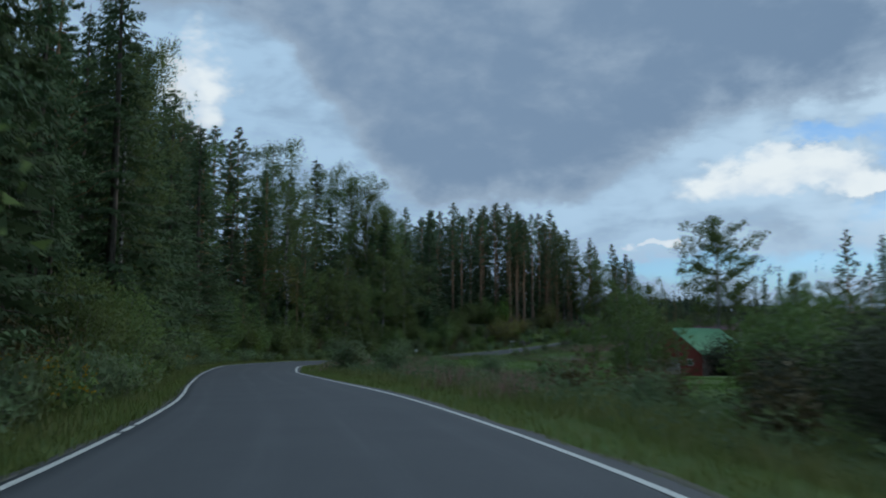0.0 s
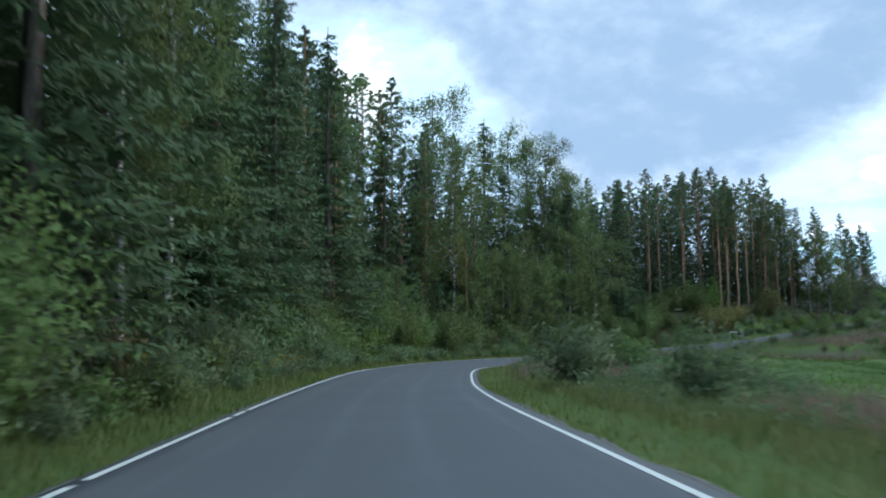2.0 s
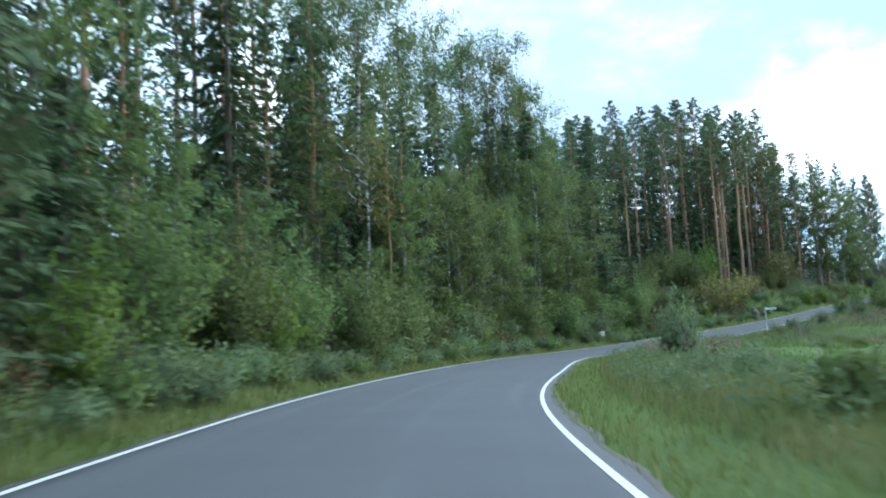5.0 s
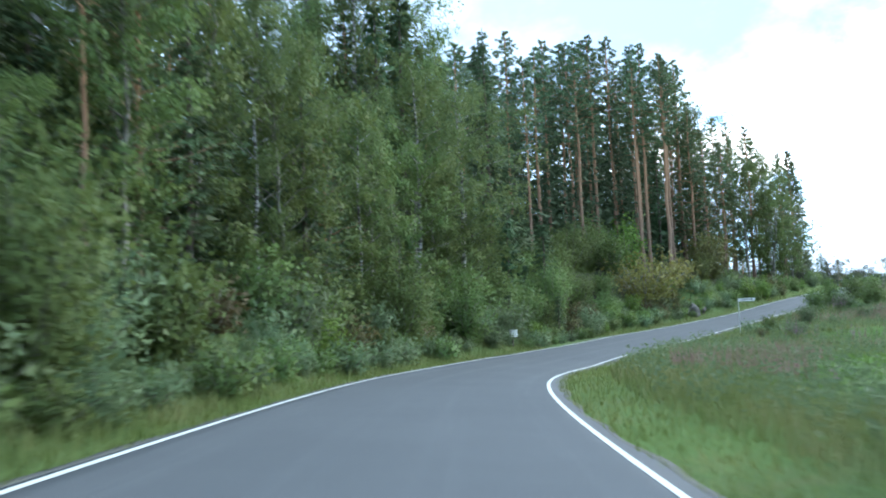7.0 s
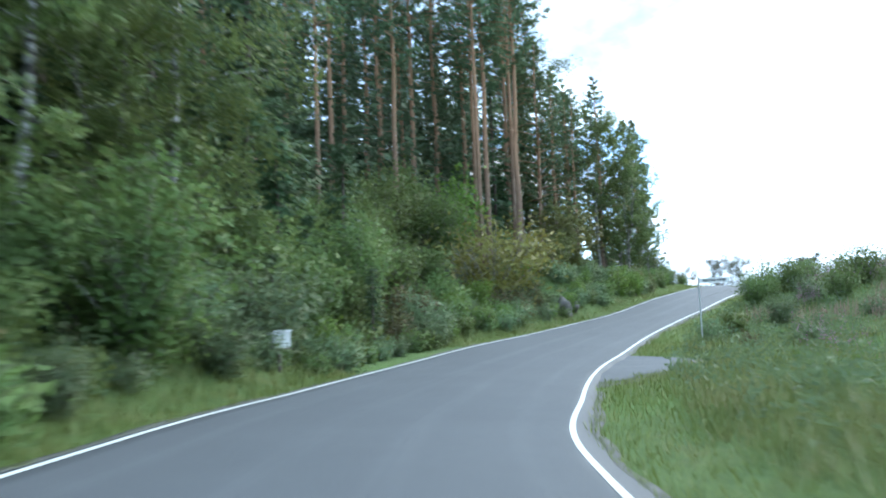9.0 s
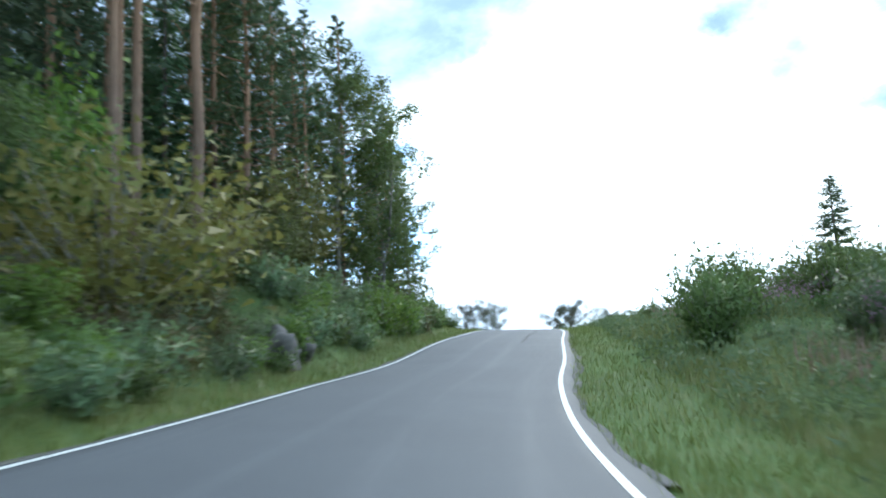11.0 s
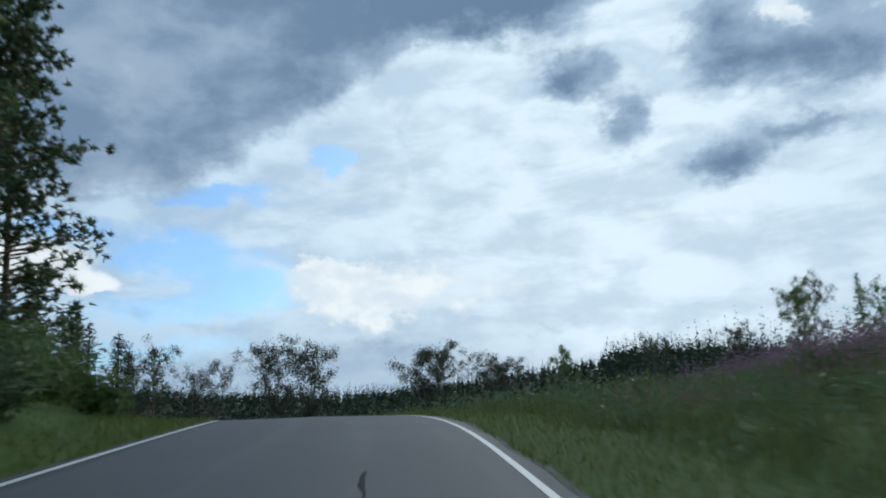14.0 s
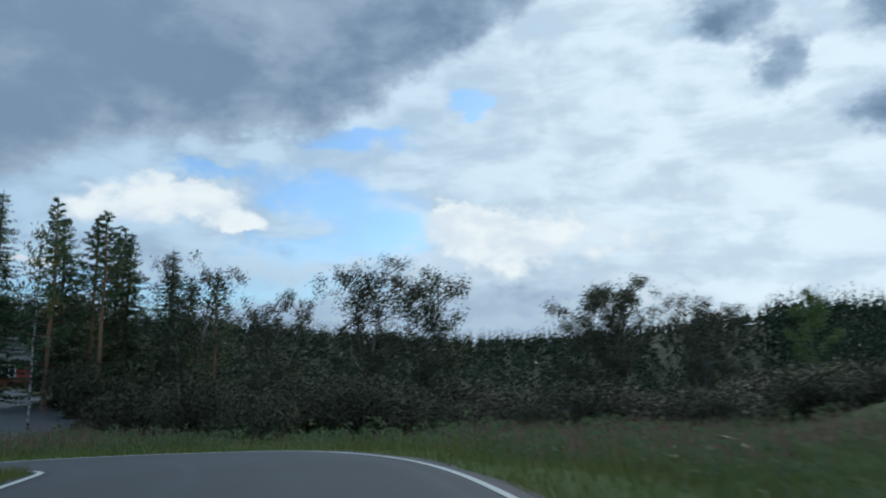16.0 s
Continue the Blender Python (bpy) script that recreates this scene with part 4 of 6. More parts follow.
# plainer growths for the ranks behind
KINDS["spruce_back"] = ([make_spruce(15, 20, 0.165, 0.05, 0.6, 0.28, 0.26, 1.3), make_spruce(16, 20, 0.175, 0.04, 0.6, 0.3, 0.26, 1.3)],) + KINDS["spruce"][1:]
KINDS["pine_back"] = ([make_pine(35, 22, 0.5, 0.115, 40, 9, 1.15), make_pine(36, 22, 0.55, 0.11, 40, 9, 1.15)],) + KINDS["pine"][1:]
KINDS["fullpine_back"] = ([make_pine(43, 16, 0.15, 0.155, 52, 8, 1.2)],) + KINDS["fullpine"][1:]
KINDS["birch_back"] = ([make_birch(54, 20, 0.14, 0.16, 18, 300, 1.0, None, None, 1.55), make_birch(55, 20, 0.12, 0.17, 18, 300, 1.1, None, None, 1.55)],) + KINDS["birch"][1:]
KINDS["edgepine"] = ([make_pine(44, 16, 0.08, 0.19, 100, 24, 0.62, 13), make_pine(45, 16, 0.1, 0.18, 96, 24, 0.62, 13)], 16, "pine_tree", "dense dark pine with branches hanging low over the verge", "pine tree", "trunk", "crown")
KINDS["thicket"] = ([make_shrub(93, 3, 1.9, LEAF_SHADED, 22, 170, 0.075, 0.6), make_shrub(94, 3, 1.7, LEAF_SHADED, 22, 170, 0.075, 0.55)], 3, "alder_bush", "dense alder bush below the road crest, leaves coloured shade-dark", "bush", "woody_base", "foliage")
KINDS["tallbush"] = ([make_shrub(95, 5.5, 2.5, LEAF_ALDER, 27, 180, 0.105, 0.62), make_shrub(96, 5.5, 2.8, LEAF_ALDER, 28, 180, 0.105, 0.62)], 5.5, "alder_bush", "tall dense green alder bush on the bank", "bush", "woody_base", "foliage")
KINDS["ash"] = ([make_birch(75, 20, 0.36, 0.20, 30, 1500, 0.3, LEAF_ALDER, BARK_ALDER, 1.1)], 20, "ash_tree", "tall ash with a rounded open crown behind the barn", "deciduous tree", "trunk", "crown")
KINDS["lonespruce"] = ([make_spruce(17, 11.5, 0.25, 0.02, 0.24, 0.12, 0.13, 0.75, 2)], 11.5, "spruce_tree", "single broad spruce standing free on the rise", "spruce tree", "trunk", "crown")
COUNT = {}


def plant(kind, x, y, h, rng=RNG, group="", wide=1.0, z=None):
    if kind == "bush" and h > 3.3:
        kind = "tallbush"
    meshes, ref, name, label, category, low, high = KINDS[kind]
    k = COUNT.get(kind, 0)
    COUNT[kind] = k + 1
    trunk, crown = meshes[k % len(meshes)]
    e = new(name)
    e.empty_display_size = 0.3
    s = h / ref
    w = s * wide * rng.uniform(0.9, 1.12)
    zz = (ground_z(x, y) if z is None else z) - 0.03
    e.matrix_basis = Matrix.LocRotScale((x, y, zz), Euler((0, 0, rng.uniform(0, 6.28))), (w, w, s))
    tagged(e, label, category, group or category + ("es" if category.endswith("sh") else "s") + " along the road")
    for nm, me in ((low, trunk), (high, crown)):
        o = new(nm, me)
        o.parent = e
    return e


TAKEN = []


def free(x, y, gap):
    for a, b, g in TAKEN:
        if (a - x) ** 2 + (b - y) ** 2 < (0.5 * (g + gap)) ** 2:
            return False
    return True


def put(kind, x, y, h, gap=1.5, **kw):
    TAKEN.append((x, y, gap))
    return plant(kind, x, y, h, **kw)


def beside(s, d):
    """The place s metres along the road and d metres to the right of its centre."""
    i = int(np.argmin(np.abs(ROAD_S - s)))
    return ROAD[i, 0] + ROAD_SIDE[i, 0] * d, ROAD[i, 1] + ROAD_SIDE[i, 1] * d


# trees that stand out
for kind, x, y, top in [
        ("pine", -31.5, 104.0, 29.5), ("pine", -32.8, 112.2, 31), ("pine", -32.9, 120.9, 33.4), ("pine", -31.6, 129.7, 35.4), ("pine", -29.2, 116.5, 30), ("pine", -36.0, 118, 33), ("fullpine", -25.6, 122.0, 27), ("birch", -26.0, 129.7, 33.2), ("birch", -23.0, 124.5, 27.0),
        ("spruce", -24.6, 162.6, 38.4), ("birch", -14.0, 156.2, 33.8), ("birch", -20.6, 161.3, 35.6), ("birch", -17.2, 158.8, 34.8), ("birch", -11.0, 160.0, 30), ("spruce", -27.0, 150.0, 33), ("spruce", -29.5, 141.0, 33), ("spruce", -2.8, 172.0, 28),
        ("pine", 2.3, 189.0, 34), ("pine", 5.9, 188.0, 32.5), ("pine", 9.0, 193.0, 34), ("pine", 8.9, 188.8, 32.5), ("pine", 8.1, 182.8, 30.5), ("pine", 11.6, 189.6, 33.5), ("pine", 12.7, 194.8, 35), ("pine", 14.6, 192.4, 34.4),
        ("pine", 16.9, 192.5, 32), ("pine", 14.6, 183.8, 30.5), ("pine", 15.9, 186.0, 31.5), ("pine", 17.4, 184.0, 29.5), ("pine", -0.6, 192.0, 32.5), ("pine", 20.0, 190.0, 31.5), ("pine", -3.0, 188, 32), ("pine", 22.0, 195.5, 32.5), ("pine", 25.0, 199.2, 34),
        ("fullpine", 29.8, 199.0, 23.5), ("fullpine", 34.5, 201.5, 26), ("fullpine", 26.0, 194.5, 23.5), ("fullpine", 32.0, 205.0, 28), ("birch", 28.5, 201.5, 28), ("fullpine", 23.5, 192.5, 26), ("alder", 32.5, 198.5, 21), ("alder", 36.0, 200.0, 18), ("spruce", 29.0, 206.0, 30), ("fullpine", 24.0, 200.0, 31), ("spruce", 30.5, 209.0, 31), ("fullpine", 27.0, 205.0, 32),
        ("fullpine", 36.5, 211.5, 29), ("fullpine", 43.3, 218.2, 28.5), ("fullpine", 38.3, 214.7, 27.6), ("birch", 37.5, 203.0, 23), ("fullpine", 45.5, 219.0, 24), ("alder", 39.0, 200.8, 14), ("edgepine", 45.4, 211.6, 25), ("edgepine", 42.2, 208.6, 24), ("edgepine", 47.4, 214.6, 24), ("spruce", 43.5, 216.0, 22),
        ("spruce", -23.4, 70.0, 23), ("spruce", -24.4, 74.5, 23.5), ("spruce", -20.6, 58.0, 22), ("spruce", -22.4, 62.0, 23), ("spruce", -21.2, 66.0, 22), ("spruce", -22.6, 78.5, 22.5), ("pine", -25.8, 82.0, 24), ("pine", -27.0, 86.0, 25), ("birch", -17.4, 46.2, 19), ("birch", -18.6, 51.0, 20), ("spruce", -15.6, 40.0, 21), ("spruce", -19.6, 48.5, 22), ("spruce", -20.4, 54.0, 22), ("gold", -20.9, 114.2, 12.4), ("fullpine", 47.0, 217.5, 20)]:
    put(kind, x, y, top - ground_z(x, y), 2.2, wide=(0.85 if y < 100 else 1.12) if kind == "birch" else 0.8 if kind == "edgepine" else 1.15 if kind == "spruce" else 1.0)
for kind, x, y, h, wide in [
        ("willow", -5.7, 52.9, 2.2, 1.15), ("willow", 0.6, 60.0, 1.3, 1.1), ("willow", -5.7, 109.3, 3.1, 0.8), ("light", -17.7, 139.5, 3.6, 0.9), ("bush", -22.0, 69.0, 4.5, 1.0), ("light", -22.5, 64.0, 3.6, 0.9), ("young", -23.2, 84.0, 7.0, 0.75),
        ("light", -21.0, 96.0, 3.2, 0.8),
        ("birch", -7.2, 156.5, 17.0, 1.45), ("birch", -10.6, 150.5, 17.0, 1.4), ("alder", -9.0, 153.5, 9.0, 1.0), ("bush", 0.5, 165.0, 4.4, 1.0), ("bush", -2.5, 161.5, 4.6, 1.0), ("bush", -5.0, 158.5, 5.0, 1.0), ("light", 25.6, 184.8, 2.2, 1.1), ("light", 28.5, 187.0, 2.0, 1.0)]:
    put(kind, x, y, h, 1.8, wide=wide)

# shrubs on the bank below the pines, with the heights of their tops
for kind, x, y, top, wide in [
        ("yellow", 12.4, 177.6, 8.2, 1.35), ("yellow", 16.6, 181.6, 8.1, 1.25), ("light", 13.0, 184.8, 12.4, 1.0), ("bush", 9.2, 184.6, 12.6, 1.1), ("bush", 5.6, 178.6, 11.2, 1.1), ("bush", 7.6, 181.2, 11.8, 1.1), ("bush", 10.6, 181.2, 10.4, 1.1), ("bush", 3.2, 175.0, 9.8, 1.1), ("bush", 2.0, 171.4, 7.9, 1.1), ("bush", 4.8, 172.6, 6.6, 1.1), ("bush", 7.6, 175.2, 6.4, 1.0), ("bush", 1.2, 176.0, 9.8, 1.1),
        ("bush", -1.0, 168.0, 7.4, 1.1), ("olive", 23.0, 187.6, 11.0, 1.05), ("olive", 21.2, 185.6, 8.6, 0.95), ("light", 9.8, 173.6, 4.3, 1.2), ("light", 20.4, 181.6, 4.6, 1.1), ("bush", 6.4, 171.2, 4.4, 1.2)]:
    put(kind, x, y, top - ground_z(x, y), 1.8, wide=wide)

# forest on the left: a closed front row, taller trees behind
def forest_kind(s, u, front):
    if s > 172:
        return "pine" if u < 0.86 else "spruce"
    if 84 < s < 120:
        return "alder" if u < 0.35 else "spruce" if u < 0.75 else "fullpine"
    if front:
        return "spruce" if u < (0.84 if s < 62 else 0.5) else "fullpine" if u < (0.93 if s < 62 else 0.72) else "birch" if u < (0.95 if s < 62 else 0.9) else "pine"
    return "spruce" if u < 0.56 else "fullpine" if u < 0.74 else "birch" if u < 0.84 else "pine"


for row, (d0, d1, gap, tries) in enumerate(((7.4, 9.4, 2.7, 500), (9.4, 14.0, 3.0, 900), (14.0, 21.0, 3.6, 900))):
    for k in range(tries):
        s = RNG.uniform(-14, 212)
        if len(TAKEN) > (200, 310, 400)[row]:
            break
        x, y = beside(s, -RNG.uniform(d0, d1))
        i, dd = to_road(np.array([x]), np.array([y]))
        if dd[0] > -7.0 or not free(x, y, gap):
            continue
        if s > 156 and row < 2 and (s < 204 or row == 0):
            continue
        kind = forest_kind(s, RNG.random(), row == 0)
        h = RNG.uniform(16.5, 20.0) if s < 48 else RNG.uniform(18.5, 22.0) if s < 90 else RNG.uniform(15.5, 20.0) + 2.0 * row if s < 172 else RNG.uniform(21, 24) if s < 196 else RNG.uniform(14, 17)
        if row < 2 and 84 < s < 120:
            h = RNG.uniform(4.5, 7.5) + 1.5 * row
        elif row < 2 and 120 <= s < 150:
            h = RNG.uniform(10.0, 14.0) + row
        elif kind == "spruce" and RNG.random() < 0.25 and s < 160:
            h *= 0.55
        if kind == "alder":
            put(kind, x, y, h, gap)
            continue
        put(kind + ("_back" if row > 0 else ""), x, y, h, gap)

# rank behind the pine grove on the hill
for k in range(400):
    if COUNT.get("grove", 0) >= 34:
        break
    x, y = RNG.uniform(-16, 30), RNG.uniform(194, 224)
    if to_road(np.array([x]), np.array([y]))[1][0] < -13 and free(x, y, 3.0):
        COUNT["grove"] = COUNT.get("grove", 0) + 1
        put("pine_back" if RNG.random() < 0.45 else "spruce_back", x, y, RNG.uniform(32, 34.5) - ground_z(x, y), 3.0)

# thicket along the forest edge
for k in range(4200):
    if COUNT.get("bush", 0) + COUNT.get("tallbush", 0) + COUNT.get("herb", 0) + COUNT.get("rust", 0) > 400:
        break
    s = RNG.uniform(-8, 214)
    d = -(4.5 + 4.6 * RNG.random() ** 1.2)
    x, y = beside(s, d)
    i, dd = to_road(np.array([x]), np.array([y]))
    back = -dd[0] - 4.4
    if dd[0] > -4.4 or (s > 203 and back > 3):
        continue
    u = RNG.random()
    if back < 0.9:
        kind = "herb" if u < 0.7 else "rust" if u < 0.8 else "willow"
        h = RNG.uniform(0.6, 1.1) if kind != "willow" else RNG.uniform(1.0, 1.5)
    else:
        kind = "bush" if u < 0.5 else "willow" if u < 0.68 else "rust" if u < 0.76 else "light" if u < 0.84 else "young" if u < 0.93 else "herb"
        h = {"bush": RNG.uniform(2.2, 4.8), "willow": RNG.uniform(1.5, 2.6), "rust": RNG.uniform(1.0, 1.7), "light": RNG.uniform(1.4, 2.6), "young": RNG.uniform(2.2, 5.5), "herb": 1.3}[kind]
    if s > 168:
        kind = "herb" if u < 0.55 else "light" if u < 0.8 else "rust"
        h = RNG.uniform(0.8, 1.5)
    gap = 0.75 * h ** 0.5 + 0.25
    if free(x, y, gap):
        put(kind, x, y, h, gap)
# a close wall of shrubs at the verge
for k in range(1600):
    if COUNT.get("wall", 0) >= 105:
        break
    s = RNG.uniform(58, 164)
    x, y = beside(s, -RNG.uniform(5.2, 7.4))
    if to_road(np.array([x]), np.array([y]))[1][0] < -5.0 and free(x, y, 1.15):
        COUNT["wall"] = COUNT.get("wall", 0) + 1
        u = RNG.random()
        put("bush" if u < 0.5 else "willow" if u < 0.75 else "light" if u < 0.88 else "young", x, y, RNG.uniform(1.6, 3.2), 1.3)
# weeds in clumps on the open hill
for k in range(500):
    if COUNT.get("hill", 0) >= 70:
        break
    s = RNG.uniform(166, 238)
    x, y = beside(s, RNG.uniform(6.0, 24.0))
    if to_road(np.array([x]), np.array([y]))[1][0] > 5.6 and free(x, y, 1.2) and beyond_side_road(np.array([x]), np.array([y]))[1][0] > 1.5:
        COUNT["hill"] = COUNT.get("hill", 0) + 1
        put("herb" if RNG.random() < 0.75 else "rust", x, y, RNG.uniform(0.5, 0.95), 1.2, wide=1.3)
# young spruces and alders between the thicket and the tall trees
for k in range(900):
    if COUNT.get("young", 0) > 135:
        break
    s = RNG.uniform(-10, 168)
    x, y = beside(s, -RNG.uniform(6.3, 13.0))
    if free(x, y, 1.1) and to_road(np.array([x]), np.array([y]))[1][0] < -6.0:
        put("young", x, y, RNG.uniform(3.0, 8.5), 1.1, wide=RNG.uniform(0.9, 1.25))
for k in range(300):
    if COUNT.get("alder", 0) > 26:
        break
    s = RNG.uniform(72, 166)
    x, y = beside(s, -RNG.uniform(6.4, 9.5))
    if free(x, y, 1.6) and to_road(np.array([x]), np.array([y]))[1][0] < -6.2:
        put("alder", x, y, RNG.uniform(4.5, 8.0), 1.6)
for s, d, h in ((122, -7.6, 10), (127, -8.2, 11), (132, -7.4, 10.5), (137, -8.0, 11.5), (142, -7.6, 10), (147, -7.8, 11), (153, -8.4, 10)):
    x, y = beside(s, d)
    put("alder", x, y, h, 1.6)
# low growth close to the asphalt
for k in range(900):
    if COUNT.get("herb", 0) > 300:
        break
    s = RNG.uniform(-4, 206)
    x, y = beside(s, -RNG.uniform(4.2, 5.6))
    if to_road(np.array([x]), np.array([y]))[1][0] < -4.0 and free(x, y, 0.8):
        put("herb" if RNG.random() < 0.85 else "willow", x, y, RNG.uniform(0.6, 1.15), 0.8, wide=1.15)
# high shrubbery on the cutting below the pines
for k in range(700):
    if COUNT.get("bush", 0) + COUNT.get("tallbush", 0) > 225:
        break
    s = RNG.uniform(148, 172)
    d = -RNG.uniform(7.0, 14.0)
    x, y = beside(s, d)
    if free(x, y, 1.7):
        put("bush" if RNG.random() < 0.86 else "light", x, y, RNG.uniform(2.6, 4.6), 1.9)

